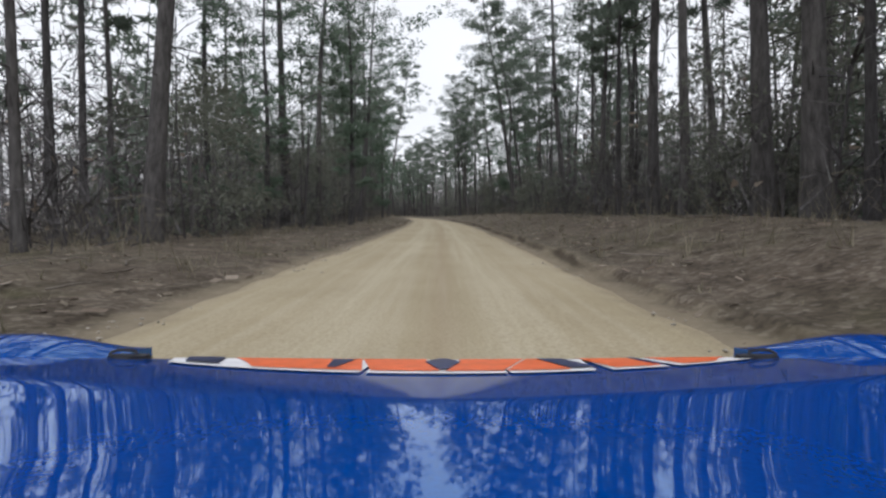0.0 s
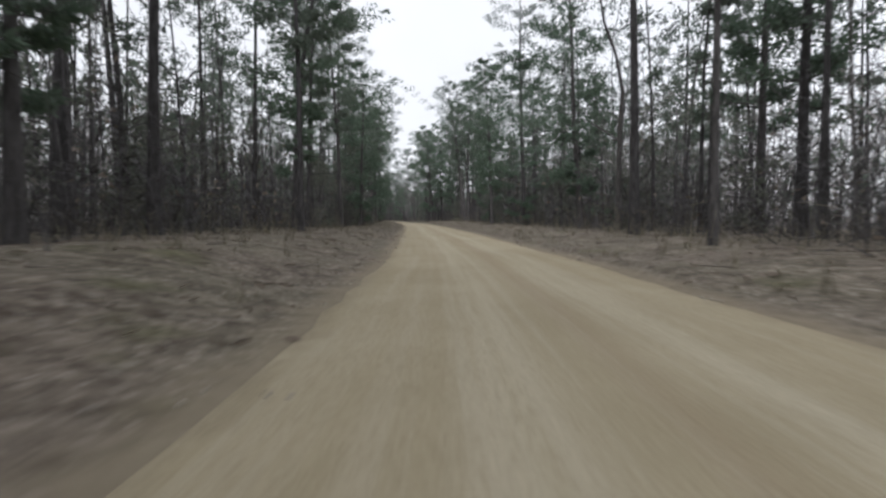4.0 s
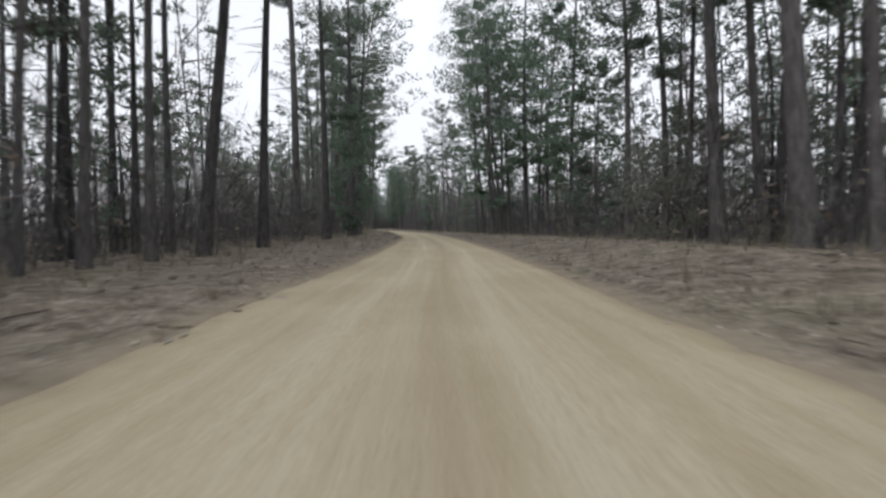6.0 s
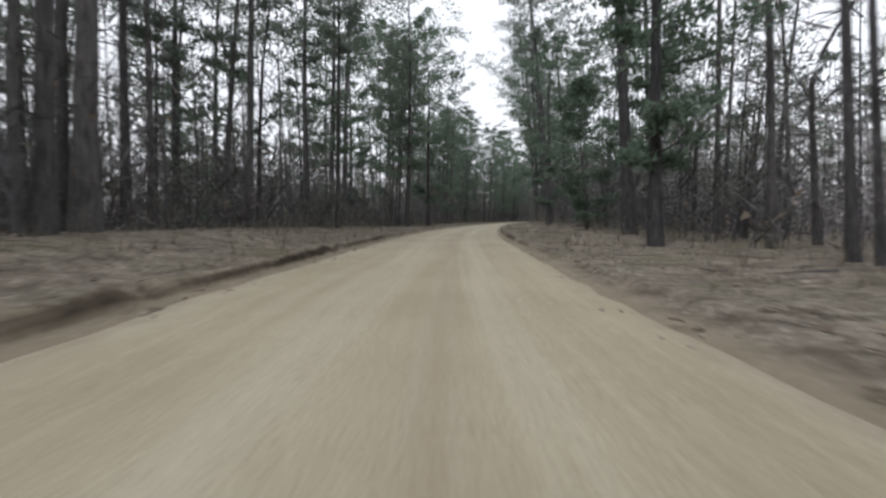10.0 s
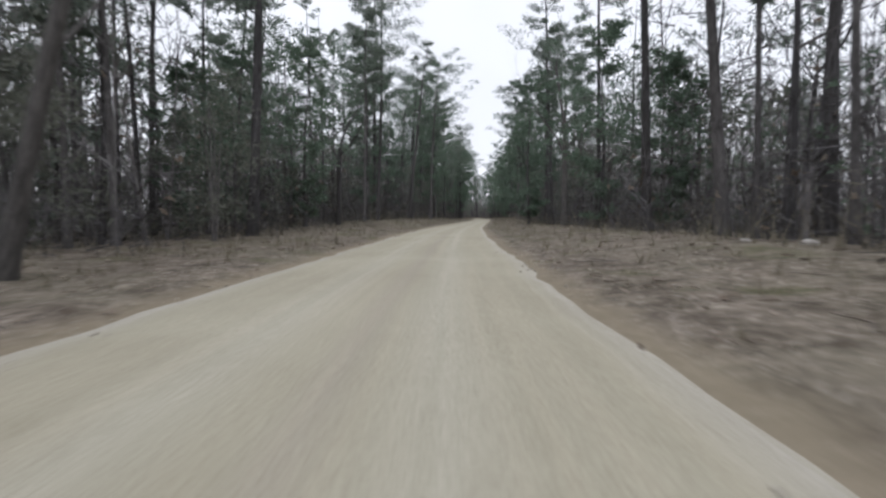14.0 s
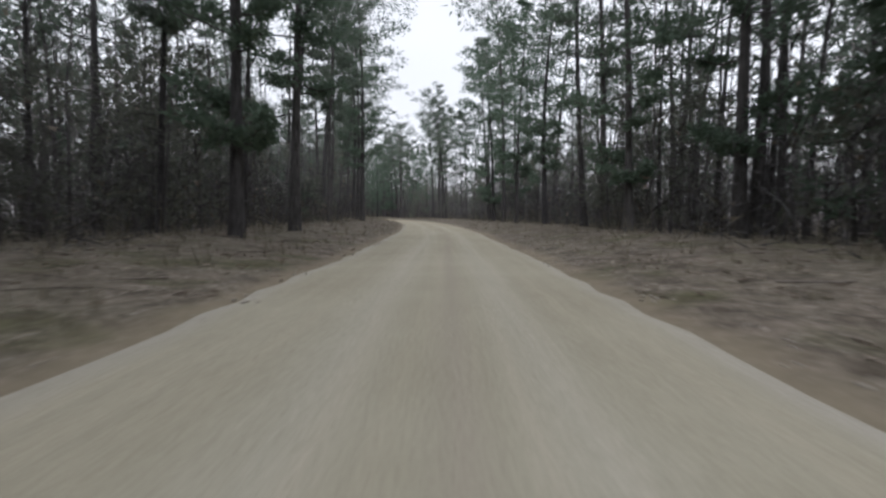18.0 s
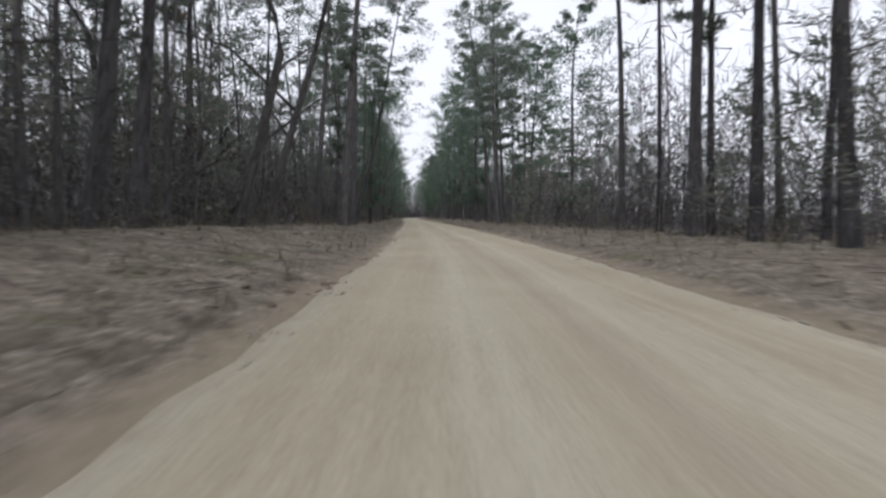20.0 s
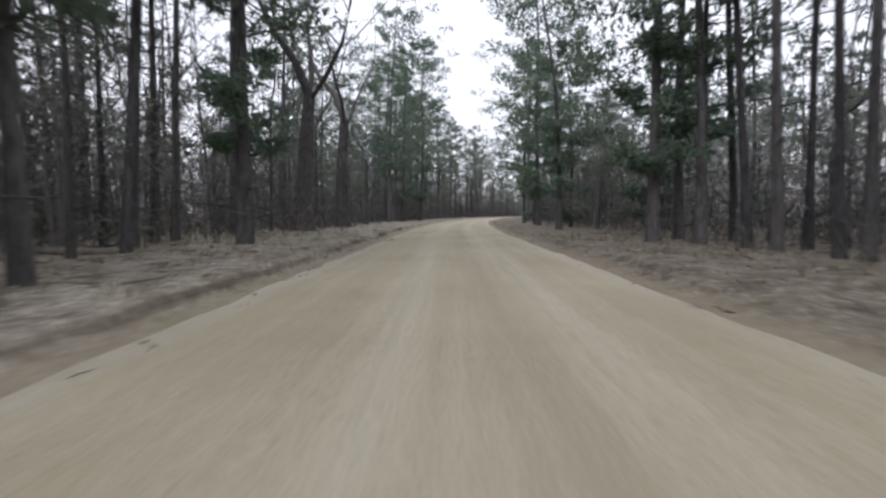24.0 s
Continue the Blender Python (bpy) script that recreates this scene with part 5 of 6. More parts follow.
def twig_mass(r, tall, count, length, wide, spread):
    """A loose mass of fine bare twigs at every angle, thinner towards its top."""
    root = r.normal(size=(count, 3)) * (spread, spread, 0)
    root[:, 2] = tall * r.uniform(0, 1, count) ** 1.5
    way = r.normal(size=(count, 3)) * (1, 1, 0.7) + (0, 0, 0.7)
    way *= length * r.uniform(0.4, 1.2, (count, 1)) / (np.linalg.norm(way, axis=1)[:, None] + 1e-9)
    across = np.cross(way, r.normal(size=(count, 3)))
    across *= wide * r.uniform(0.5, 1.2, (count, 1)) / 2 / (np.linalg.norm(across, axis=1)[:, None] + 1e-9)
    v = np.stack([root + across, root - across, root + way], 1).reshape(-1, 3)
    f = np.arange(count * 3).reshape(-1, 3)
    return v, f, np.zeros(count, int)


masses = [twig_mass(rw, t, 44, 0.9, 0.032, 0.9) for t in (1.8, 2.6, 3.6, 5.0, 6.5)]
strew("twig_thicket", masses, [GREY_BARK], scatter(rw, 8500, 6.8, 14, 0.9), rw, (0.7, 1.25), "soft grey mass of fine twigs between the trunks", "undergrowth", 0.04)
masses = [twig_mass(rw, t, 32, 1.2, 0.085, 1.2) for t in (3.5, 5.0, 6.5, 8.0)]
strew("deep_twig_thicket", masses, [HAZED_TWIG], scatter(rw, 7500, 12, 30, 0.9, last=1110), rw, (0.7, 1.25), "soft grey mass of twigs deep in the woods", "undergrowth", 0.04)
thickets = [twig_mass(rw, t, 40, 1.7, 0.13, 1.5) for t in (5.0, 7.0, 9.0, 11.0)]
strew("distant_thicket", thickets, [HAZED_TWIG], scatter(rw, 9500, 17, 48, 0.85, last=1120, thin=0.95), rw, (0.7, 1.25), "grey thicket closing the depth of the woods", "undergrowth", 0.03)

tall_masses = [twig_mass(rw, t, 70, 1.5, 0.075, 1.3) for t in (9.0, 11.5, 14.0)]
spots = []
for near_end, far_end, side, count in ((735, 910, -1, 500), (480, 575, -1, 290), (495, 600, 1, 190), (345, 410, -1, 160), (715, 765, 1, 70)):
    s, lat = rw.uniform(near_end, far_end, count), side * rw.uniform(10, 30, count)
    spots.append(np.stack([*place(s, lat), height(s, lat) - 0.05], 1))
strew("tall_twig_thicket", tall_masses, [GREY_BARK], np.concatenate(spots), rw, (0.75, 1.2), "tall grey-brown mass of leafless young growth behind the trunks", "undergrowth", 0.04)

low_brush = [brush(rw, t, 9, 0.016, 0.34, 0.4) for t in (0.35, 0.55, 0.8, 1.2)]
strew("low_brush", low_brush, [DRY_GRASS], scatter(rw, 4800, 5.2, 10, 1.0, -5, 900), rw, (0.6, 1.25), "low dry brush and weeds where the verge meets the trees", "undergrowth", 0.1)
bare_far = [merged(hardwood_shape(rw, t, g, 3, 5, 0.4)) for t, g in ((15, 0.2), (13, 0.16), (17, 0.24))]
late = scatter(rw, 190, 8.5, 24, 1.0, 735, 905)
strew("bare_woods", bare_far, [HARDWOOD_BARK, GREY_BARK, HAZED_TWIG], np.concatenate([scatter(rw, 110, 9.5, 30, 1.0), late[[where(x, y)[1] < 0 for x, y, _ in late]]]), rw, (0.75, 1.15), "bare grey hardwoods scattered among the pines", "woods", 0.03)


# ---- the car, standing at the start of the drive ----
def part(name, bm, mat, parent, label=""):
    """Links a bmesh as one mesh object under a thing or part."""
    me = bpy.data.meshes.new(name)
    bmesh.ops.recalc_face_normals(bm, faces=bm.faces)
    bm.to_mesh(me)
    bm.free()
    for f in me.polygons:
        f.use_smooth = True
    me.materials.append(mat)
    me.set_sharp_from_angle(angle=radians(38))
    ob = new(name, me)
    ob.parent = parent
    return tagged(ob, label)


def loft(sections):
    """A closed skin through rings of equal count."""
    bm = bmesh.new()
    rings = [[bm.verts.new(p) for p in ring] for ring in sections]
    for a, b in zip(rings, rings[1:]):
        for i in range(len(a)):
            j = (i + 1) % len(a)
            bm.faces.new((a[i], a[j], b[j], b[i]))
    bm.faces.new(rings[0][::-1])
    bm.faces.new(rings[-1])
    return bm


def slab(xs, ys, top, thick):
    """A shaped sheet with thickness over a grid of xs and ys."""
    bm = bmesh.new()
    up = [[bm.verts.new((x, y, top(x, y))) for x in xs] for y in ys]
    dn = [[bm.verts.new((x, y, top(x, y) - thick)) for x in xs] for y in ys]
    for j in range(len(ys) - 1):
        for i in range(len(xs) - 1):
            bm.faces.new((up[j][i], up[j][i + 1], up[j + 1][i + 1], up[j + 1][i]))
            bm.faces.new((dn[j][i + 1], dn[j][i], dn[j + 1][i], dn[j + 1][i + 1]))
    rim = [(0, i) for i in range(len(xs))] + [(j, len(xs) - 1) for j in range(1, len(ys))]
    rim += [(len(ys) - 1, i) for i in range(len(xs) - 2, -1, -1)] + [(j, 0) for j in range(len(ys) - 2, 0, -1)]
    for (j, i), (k, h) in zip(rim, rim[1:] + rim[:1]):
        bm.faces.new((up[j][i], up[k][h], dn[k][h], dn[j][i]))
    return bm


def block(x0, x1, y0, y1, z0, z1, bevel=0.01):
    bm = bmesh.new()
    bmesh.ops.create_cube(bm, size=1.0, matrix=Matrix.Translation(((x0 + x1) / 2, (y0 + y1) / 2, (z0 + z1) / 2)) @ Matrix.Diagonal((x1 - x0, y1 - y0, z1 - z0, 1)))
    bmesh.ops.bevel(bm, geom=bm.edges[:], offset=bevel, segments=2, affect="EDGES")
    return bm


PAINT, pn, pl, ps = material("blue_car_paint", 0.03, 0.5)
flake = noise_node(pn, pl, position_node(pn, pl), 160.0, 2.0)
dust = noise_node(pn, pl, position_node(pn, pl), 7.0, 5.0)
blue = ramp_node(pn, pl, flake, [(0.3, (0.0, 0.046, 0.29)), (0.7, (0.0, 0.062, 0.37))])
blue = blend_node(pn, pl, ramp_node(pn, pl, dust, [(0.55, (0, 0, 0)), (0.85, (0.06, 0.06, 0.06))]), blue, (0.03, 0.07, 0.18))
pl.new(blue, ps.inputs["Base Color"])
ps.inputs["IOR"].default_value = 1.9
ps.inputs["Specular Tint"].default_value = (0.12, 0.7, 1.0, 1)
DULL_BLUE = plain_material("dusty_blue_paint", (0.02, 0.03, 0.10), 0.4, 0.0, 0.0, 0.3, 5.0)
ORANGE = plain_material("orange_vinyl", (0.80, 0.15, 0.035), 0.5)
WHITE = plain_material("white_vinyl", (0.8, 0.8, 0.82), 0.5)
BLACK = plain_material("black_rubber", (0.015, 0.015, 0.02), 0.7)
STEEL = plain_material("silver_alloy", (0.32, 0.32, 0.35), 0.4, 1.0)
LAMP_GLASS = plain_material("lamp_glass", (0.7, 0.72, 0.75), 0.1, 0.0, 1.0)
TINTED = plain_material("tinted_glass", (0.02, 0.025, 0.03), 0.05, 0.0, 1.0)

car = tagged(new("car"), "low glossy blue car with orange decals on its bonnet", "car")


def front(x):
    """How far ahead the bonnet's front edge lies."""
    return 1.082 - 0.062 * (x / 0.64) ** 2


def bonnet_top(x, y):
    """A front lip that falls away, a V-shaped crease behind it, then a gentle rise to the windscreen."""
    n = abs(x) / 0.64
    behind, lip = front(x) - y, front(x) - (0.595 + 0.142 * n ** 1.15)
    z = 0.600 + 0.022 * n * n + 0.175 * min(behind, lip) - 1.5 * max(0.0, 0.02 - behind) ** 1.5
    past = max(0.0, behind - lip)
    return z + 0.114 * min(past, 0.33) + 0.06 * max(0.0, past - 0.33) - 0.035 * n * n * min(1.0, past / 0.25)


def wheel_arch_top(x, y):
    f = (abs(x) - 0.69) / 0.32
    bulge = math.sin(math.pi * min(max(f * 0.72 + 0.04, 0.0), 1.0)) ** 0.8
    ends = max(0.0, 1 - abs((y - 0.98) / 0.26) ** 3)
    return 0.585 + 0.072 * bulge * ends


nx = [i * 0.025 - 0.8 for i in range(65)]
bm = slab(nx, [k / 90 for k in range(91)], lambda x, f: 0.0, 0.025)
for v in bm.verts:
    v.co.y = -0.42 + v.co.y * (front(v.co.x) + 0.42)
    v.co.z += bonnet_top(v.co.x, v.co.y)
bonnet = part("bonnet", bm, PAINT, car)


def ring(y, half, low, high, n=6):
    pts = []
    for sx, sz in ((1, 1), (-1, 1), (-1, -1), (1, -1)):
        cx, cz = sx * (half - 0.09), (high - 0.09) if sz > 0 else (low + 0.09)
        start = {(1, 1): 0, (-1, 1): 90, (-1, -1): 180, (1, -1): 270}[(sx, sz)]
        for k in range(n):
            a = radians(start + 90 * k / (n - 1))
            pts.append((cx + 0.09 * math.cos(a), y, cz + 0.09 * math.sin(a)))
    return pts


part("body", loft([ring(1.04, 0.76, 0.26, 0.55), ring(0.90, 0.88, 0.22, 0.575), ring(0.2, 0.86, 0.20, 0.585), ring(-0.5, 0.88, 0.20, 0.62), ring(-1.7, 0.87, 0.20, 0.66), ring(-2.6, 0.84, 0.22, 0.68), ring(-2.9, 0.74, 0.30, 0.64)]), PAINT, car)
part("cabin", loft([ring(-0.62, 0.70, 0.56, 0.74), ring(-0.95, 0.66, 0.56, 1.12), ring(-1.25, 0.62, 0.56, 1.20), ring(-1.9, 0.62, 0.56, 1.18), ring(-2.45, 0.66, 0.56, 0.86)]), PAINT, car)
bm = slab([i * 0.11 - 0.55 for i in range(11)], [-0.63 - 0.034 * k for k in range(11)], lambda x, y: 0.765 + (-0.63 - y) * 1.14 - 0.05 * x * x, 0.008)
part("windscreen", bm, TINTED, car)
for side in (-1, 1):
    xs = [side * (0.69 + 0.032 * i) for i in range(11)]
    part("fender", slab(xs, [0.72 + 0.0186 * k for k in range(29)], wheel_arch_top, 0.02), PAINT, car)
    part("side_window", block(side * 0.655 - 0.012, side * 0.655 + 0.012, -2.0, -1.05, 0.78, 1.06, 0.01), TINTED, car)
    part("headlight", block(side * 0.56 - 0.12, side * 0.56 + 0.12, 1.0, 1.06, 0.42, 0.53, 0.02), LAMP_GLASS, car)
    pin = part("bonnet_pin", block(side * 0.60 - 0.041, side * 0.60 + 0.041, 0.985, 1.012, 0.619, 0.632, 0.005), BLACK, car, "black bonnet pin with clip")
    bm = bmesh.new()
    hoop = [Vector((side * 0.61 + 0.026 * math.cos(a * math.tau / 16), 0.998 + 0.008 * math.sin(a * math.tau / 16), 0.634 + 0.006 * math.sin(a * math.tau / 16))) for a in range(16)]
    rows = [[bm.verts.new(p + 0.0028 * (math.cos(b * math.tau / 6) * (p - Vector((side * 0.61, 0.998, 0.634))).normalized() + math.sin(b * math.tau / 6) * Vector((0, 0, 1)))) for b in range(6)] for p in hoop]
    for a, b in zip(rows, rows[1:] + rows[:1]):
        for i in range(6):
            bm.faces.new((a[i], a[(i + 1) % 6], b[(i + 1) % 6], b[i]))
    part("clip", bm, BLACK, pin)
    for y in (0.80, -2.05):
        wheel = new("wheel")
        wheel.parent = car
        wheel.location = (side * 0.76, y, 0.30)
        bm = bmesh.new()
        prof = [(0.19, -0.09), (0.27, -0.10), (0.30, -0.07), (0.305, 0.0), (0.30, 0.07), (0.27, 0.10), (0.19, 0.09)]
        rows = [[bm.verts.new((w, r * math.cos(a * math.tau / 28), r * math.sin(a * math.tau / 28))) for r, w in prof] for a in range(28)]
        for a, b in zip(rows, rows[1:] + rows[:1]):
            for i in range(len(prof)):
                j = (i + 1) % len(prof)
                bm.faces.new((a[i], a[j], b[j], b[i]))
        part("tyre", bm, BLACK, wheel)
        bm = bmesh.new()
        bmesh.ops.create_cone(bm, cap_ends=True, segments=24, radius1=0.188, radius2=0.17, depth=0.15, matrix=Matrix.Rotation(radians(90), 4, "Y"))
        part("rim", bm, STEEL, wheel)
part("bumper", block(-0.74, 0.74, 0.98, 1.11, 0.27, 0.42, 0.03), DULL_BLUE, car)

# the band of worn lettering along the bonnet's front edge, as plain slanted shapes
def band(x):
    """How deep the lettering's crescent is."""
    return 0.012 + 0.232 * max(0.0, 1 - (x / 0.62) ** 2)


def decal(ahead, back, v0, v1, lift, mat, label, depth=band):
    """A patch on the bonnet: its ends in x at the front and at the back, and how far it reaches into the band."""
    n = max(4, int(abs(ahead[1] - ahead[0]) / 0.03))
    m = 8
    bm = bmesh.new()
    rows = []
    for j in range(m + 1):
        f = j / m
        a, b = (p + (q - p) * f for p, q in zip(ahead, back))
        row = []
        for i in range(n + 1):
            x = a + (b - a) * i / n
            y = front(x) - 0.004 - depth(x) * (v0 + (v1 - v0) * f)
            row.append(bm.verts.new((x, y, bonnet_top(x, y) + lift)))
        rows.append(row)
    for a, b in zip(rows, rows[1:]):
        for i in range(n):
            bm.faces.new((a[i], a[i + 1], b[i + 1], b[i]))
    part("decal", bm, mat, bonnet, label)


for x0, x1, b0, b1 in ((-0.53, -0.13, -0.50, -0.135), (-0.13, 0.10, -0.125, 0.105), (0.105, 0.275, 0.11, 0.255), (0.275, 0.365, 0.285, 0.395), (0.385, 0.64, 0.415, 0.62)):
    decal((x0, x1), (b0, b1), 0.0, 1.0, 0.0026, WHITE, "white outline of the decal")
for x0, x1, b0, b1 in ((-0.42, -0.185, -0.33, -0.235), (-0.235, -0.165, -0.235, -0.135), (-0.165, -0.04, -0.12, -0.005), (0.04, 0.17, 0.005, 0.10), (0.175, 0.19, 0.105, 0.215), (0.265, 0.36, 0.295, 0.385), (0.40, 0.56, 0.43, 0.50)):
    decal((x0, x1), (b0, b1), 0.0, 0.9, 0.004, ORANGE, "orange decal")
for x0, x1, b0, b1, v0, v1 in ((-0.50, -0.43, -0.47, -0.40, 0.1, 0.85), (-0.215, -0.17, -0.2, -0.185, 0.2, 0.8), (-0.035, 0.035, -0.008, 0.008, 0.35, 0.85), (-0.008, 0.008, -0.035, 0.035, 0.12, 0.36), (0.185, 0.235, 0.215, 0.262, 0.15, 0.85), (0.362, 0.375, 0.375, 0.392, 0.1, 0.8)):
    decal((x0, x1), (b0, b1), v0, v1, 0.0055, DULL_BLUE, "dark shape in the decal")
car.matrix_world = pose(first[1], first[2], 0.0, 0, 0, first[4])


# ---- on the ground: logs, stumps, stones, litter ----
GREY_WOOD = bark_material("weathered_wood", (0.16, 0.145, 0.125), (0.34, 0.31, 0.27), 6.0)
STONE = plain_material("pale_stone", (0.36, 0.34, 0.31), 0.9, grain=0.25, scale=9.0)
PALE_STRAW = leaf_material("pale_straw", [(0.0, (0.20, 0.175, 0.13)), (1.0, (0.44, 0.40, 0.31))], True)


def on_ground(s, lat):
    x, y = place(s, lat)
    return float(x), float(y), float(height(s, lat))


def log_thing(s, lat, reach, thick, turn, seed, bark=GREY_WOOD, label="weathered grey log lying on the leaf litter"):
    r = np.random.RandomState(seed)
    soup = Soup()
    u = np.linspace(-0.5, 0.5, 8)
    pts = np.stack([u * reach, 0.06 * reach * r.normal() * u * u + 0.01 * r.normal(size=8), np.full(8, thick * 0.42)], 1)
    v, f = tube(pts, thick / 2 * np.linspace(1.0, 0.62, 8) * r.uniform(0.92, 1.08, 8), 9)
    soup.add(v, f)
    for end, o in ((0, 1), (len(v) - 9, -1)):
        c = v[end:end + 9].mean(0)
        soup.add(np.vstack([v[end:end + 9], c]), [[(i + 1) % 9, i, 9] if o > 0 else [i, (i + 1) % 9, 9] for i in range(9)])
    v, f, _ = soup.arrays()
    top = mesh_object("log", v, f, [bark], smooth=False)
    x, y, z = on_ground(s, lat)
    top.matrix_world = pose(x, y, z - 0.02, 0, 0, turn)
    return tagged(top, label, "log", "fallen logs on the forest floor")


def stump_thing(s, lat, tall, thick, seed, label):
    r = np.random.RandomState(seed)
    h = np.array([-0.15, 0.0, 0.12, 0.5, 1.0]) * tall
    h[0] = -0.12
    pts = np.stack([0.04 * r.normal(size=5) * tall, 0.04 * r.normal(size=5) * tall, h], 1)
    v, f = tube(pts, thick / 2 * np.array([1.7, 1.5, 1.1, 1.0, 0.9]), 11)
    v[-11:, 2] += r.uniform(-0.12, 0.16, 11) * tall
    soup = Soup()
    soup.add(v, f)
    soup.add(np.vstack([v[-11:], v[-11:].mean(0) - (0, 0, 0.1 * tall)]), [[i, (i + 1) % 11, 11] for i in range(11)])
    v, f, _ = soup.arrays()
    ob = mesh_object("stump", v, f, [GREY_BARK])
    x, y, z = on_ground(s, lat)
    ob.matrix_world = pose(x, y, z, 0, 0, r.uniform(0, 360))
    return tagged(ob, label, "stump", "stumps at the forest edge")


def stone_thing(s, lat, size, seed):
    r = np.random.RandomState(seed)
    bm = bmesh.new()
    bmesh.ops.create_icosphere(bm, subdivisions=2, radius=size / 2)
    for v in bm.verts:
        v.co *= 1 + 0.16 * noise.noise(v.co * 5 / size + Vector((seed, 0, 0)))
        v.co.z *= 0.5
    me = bpy.data.meshes.new("stone")
    bm.to_mesh(me)
    bm.free()
    me.materials.append(STONE)
    ob = new("stone", me)
    x, y, z = on_ground(s, lat)
    ob.matrix_world = pose(x, y, z + 0.08 * size, 0, 0, r.uniform(0, 360))
    return tagged(ob, "pale rounded stone half sunk in the verge", "stone", "stones on the verge")


# metres along the road, metres to its right, length, thickness, turn
for s, lat, reach, thick, turn in ((584.2, -6.0, 4.2, 0.13, 70), (589.2, -7.6, 2.2, 0.1, 20), (831.5, -7.4, 5.5, 0.2, 15), (836.5, -8.6, 3.4, 0.16, -12), (878.7, -8.0, 4.5, 0.2, 5), (281.0, 7.6, 3.2, 0.15, 12), (149.2, 7.8, 2.6, 0.12, 8), (849.6, -7.5, 2.0, 0.12, 30)):
    log_thing(s, lat, reach, thick, turn, int(s))
for s, lat, tall, thick in ((624.9, -6.6, 0.28, 0.34), (630.9, -6.9, 0.3, 0.36), (341.7, 7.6, 0.85, 0.13), (883.2, 8.4, 0.9, 0.16)):
    stump_thing(s, lat, tall, thick, int(s), "low broken dark tree stump on the verge")
stump_thing(518.0, 8.4, 1.5, 0.22, 4, "tall grey broken stub among the undergrowth")
for k, (s, lat, size) in enumerate(((515.0, 6.6, 0.28), (516.6, 6.4, 0.2), (496.2, 5.2, 0.2), (43.7, 4.0, 0.22), (804.2, 4.6, 0.2), (328.0, -4.4, 0.18))):
    stone_thing(s, lat, size, 50 + k)


def litter_bit(r):
    soup = Soup()
    for k in range(4):
        c = np.append(r.normal(size=2) * 0.12, 0.012)
        a, b = r.normal(size=3) * (0.05, 0.05, 0.015), r.normal(size=3) * (0.05, 0.05, 0.015)
        soup.add([c, c + a, c + b, c + a + b], [[0, 1, 3], [0, 3, 2]])
    return soup.arrays()


def grass_tuft(r, tall, blades=6):
    soup = Soup()
    for k in range(blades):
        a = r.uniform(0, 6.28)
        root = np.array([*r.normal(size=2) * 0.05, -0.02])
        way = np.array([np.cos(a) * 0.5, np.sin(a) * 0.5, 1.0]) * tall * r.uniform(0.5, 1.1)
        across = np.array([-np.sin(a), np.cos(a), 0]) * 0.009
        soup.add([root + across, root - across, root + way], [[0, 1, 2]])
    return soup.arrays()


def twig_bit(r):
    reach = r.uniform(0.3, 1.0)
    v, f = tube([(-reach / 2, 0, 0.02), (0, 0.05 * r.normal(), 0.025), (reach / 2, 0.1 * r.normal(), 0.03)], (0.013, 0.011, 0.005), 3)
    return v, f, np.zeros(len(f), int)


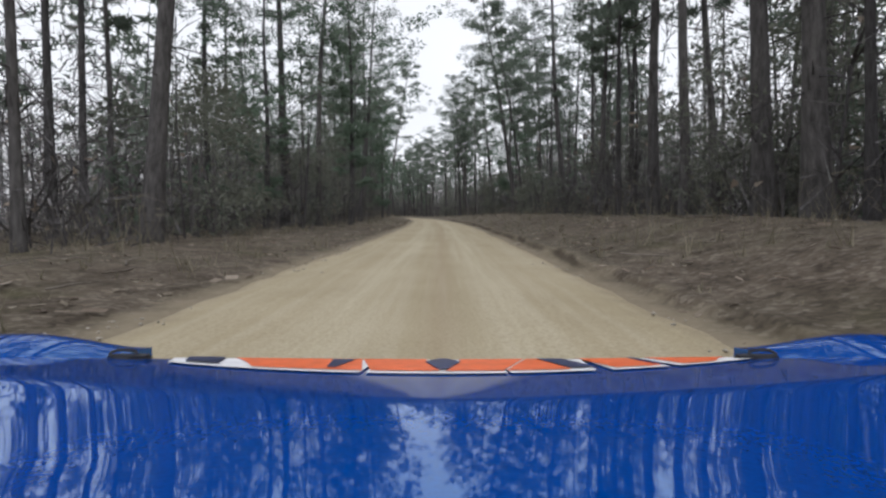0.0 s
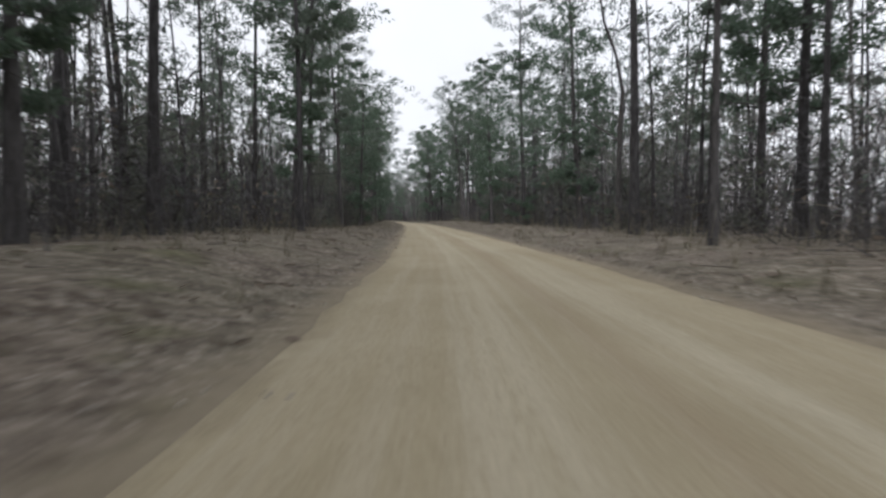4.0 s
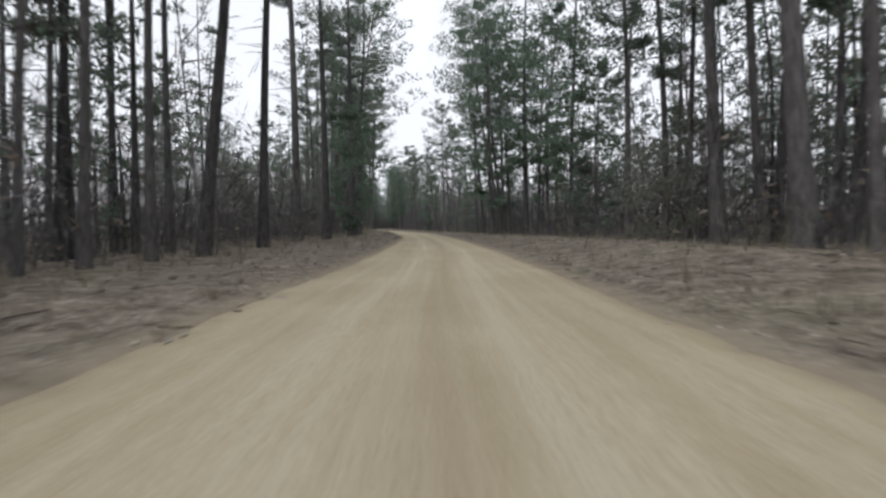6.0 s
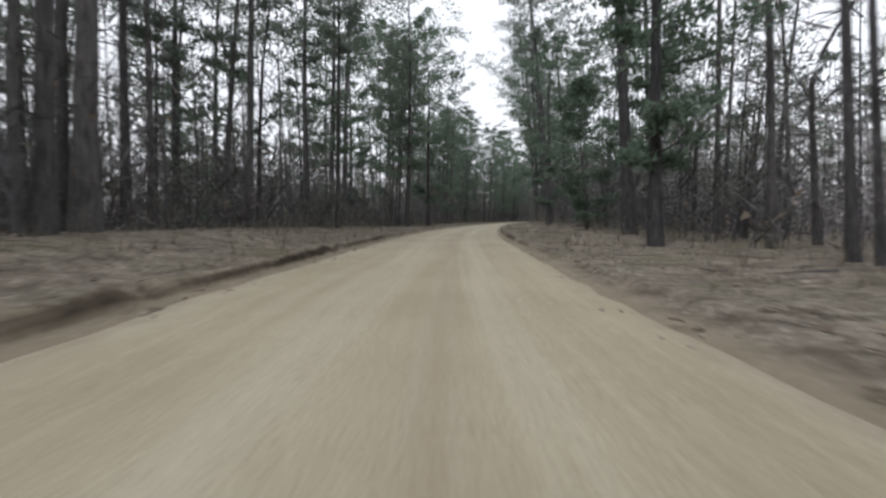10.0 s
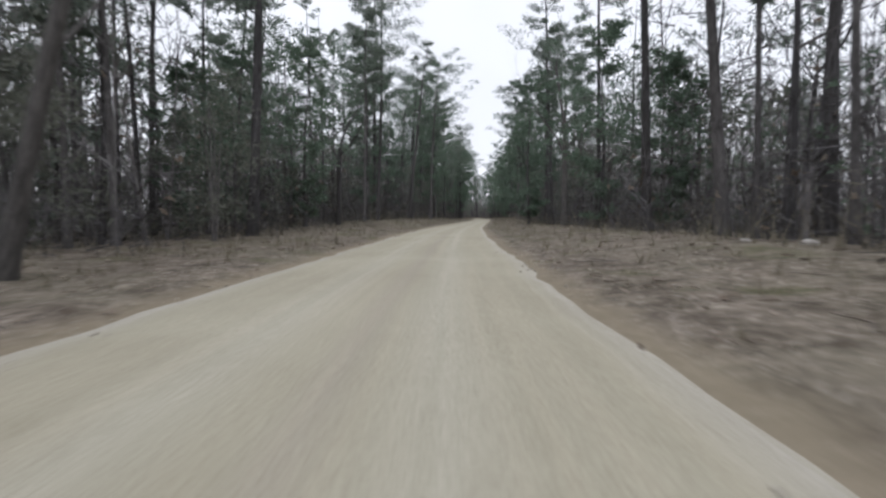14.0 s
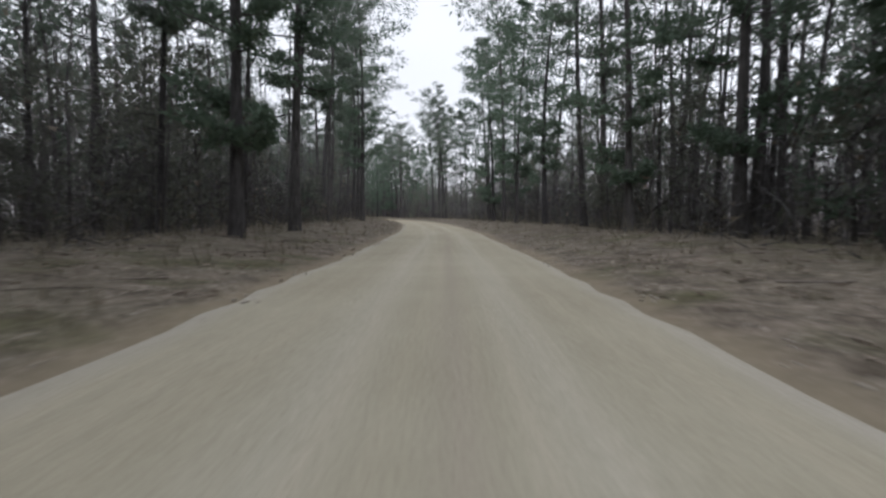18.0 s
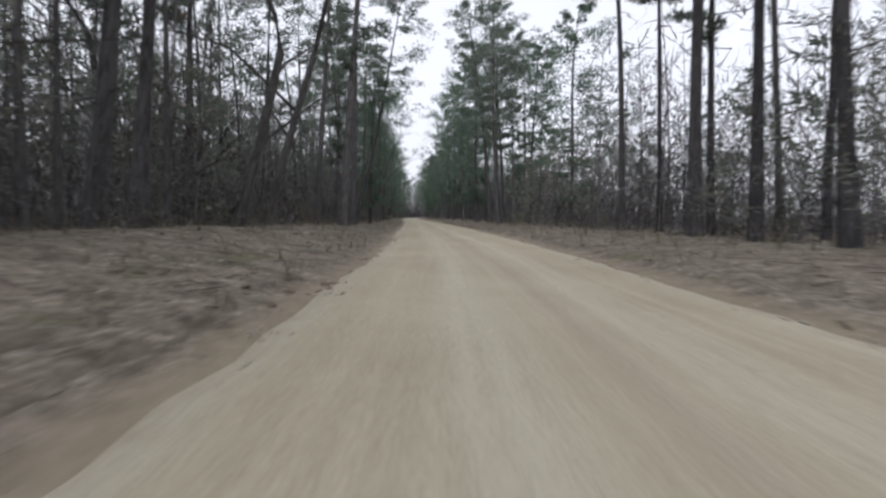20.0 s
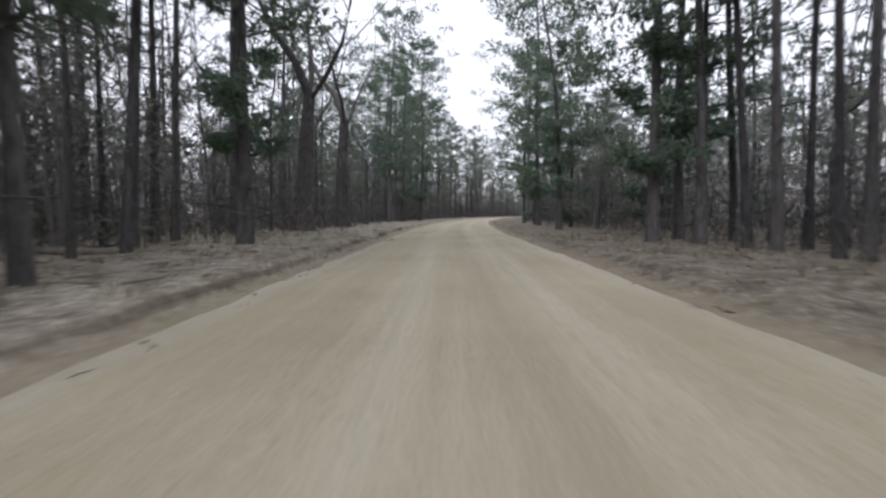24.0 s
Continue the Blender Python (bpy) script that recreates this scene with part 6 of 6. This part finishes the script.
rl = np.random.RandomState(77)
level = lambda spots: spots + (0, 0, 0.05)
strew("leaf_litter", [litter_bit(rl) for k in range(6)], [DEAD_LEAF], level(scatter(rl, 12000, 2.35, 8.0, 1.2, -5, 890)), rl, (0.7, 1.5), "curled brown dead leaves strewn over the verge", "leaves")
PALE_LEAF = leaf_material("bleached_leaves", [(0.0, (0.18, 0.15, 0.112)), (0.6, (0.27, 0.232, 0.18)), (1.0, (0.38, 0.34, 0.28))], True)
strew("pale_leaves", [litter_bit(rl) for k in range(6)], [PALE_LEAF], level(scatter(rl, 11000, 2.75, 7.6, 1.1, -5, 890)), rl, (0.5, 1.15), "scattered pale bleached leaves on the verge", "leaves")
strew("dry_grass", [grass_tuft(rl, t) for t in (0.14, 0.2, 0.28, 0.36)], [DRY_GRASS], level(scatter(rl, 15000, 2.7, 8.5, 1.0, -5, 890)), rl, (0.6, 1.3), "tufts of dry yellow grass on the verge", "grass")
strew("fallen_twigs", [twig_bit(rl) for k in range(5)], [GREY_WOOD], level(scatter(rl, 3500, 3.2, 10, 1.0, -5, 890)), rl, (0.6, 1.5), "grey twigs lying in the leaf litter", "twigs")
PEBBLE = plain_material("pale_pebbles", (0.34, 0.31, 0.26), 0.9, grain=0.3, scale=6.0)


def pebble_bits(r):
    """A few loose pebbles, each a squat eight-sided lump."""
    soup = Soup()
    for k in range(5):
        size = r.uniform(0.012, 0.032)
        c = np.append(r.normal(size=2) * 0.14, size * 0.2)
        six = np.array([(1, 0, 0), (0, 1, 0), (-1, 0, 0), (0, -1, 0), (0, 0, 0.6), (0, 0, -0.6)]) * r.uniform(0.7, 1.2, (6, 1))
        soup.add(c + six * size, [[0, 1, 4], [1, 2, 4], [2, 3, 4], [3, 0, 4], [1, 0, 5], [2, 1, 5], [3, 2, 5], [0, 3, 5]])
    return soup.arrays()


along = rl.uniform(-5, 890, 1800)
aside = rl.choice([-1, 1], 1800) * (2.28 + 0.16 * rl.normal(size=1800))
spots = np.column_stack([*place(along, aside), np.maximum(height(along, aside), 0.0)])
strew("loose_gravel", [pebble_bits(rl) for k in range(5)], [PEBBLE], spots, rl, (0.7, 1.4), "loose pale gravel along the road's edges", "gravel")
# the pale straw patch on the verge near the end
pale = 843.0
spots = np.stack([*place(rl.uniform(pale - 6, pale + 9, 900), rl.uniform(-6.2, -3.6, 900))], 1)
spots = np.column_stack([spots, [float(height(*where(x, y))) for x, y in spots]])
strew("pale_straw", [grass_tuft(rl, t, 7) for t in (0.12, 0.2, 0.3)], [PALE_STRAW], spots, rl, (0.7, 1.3), "patch of pale flattened straw on the verge", "grass")
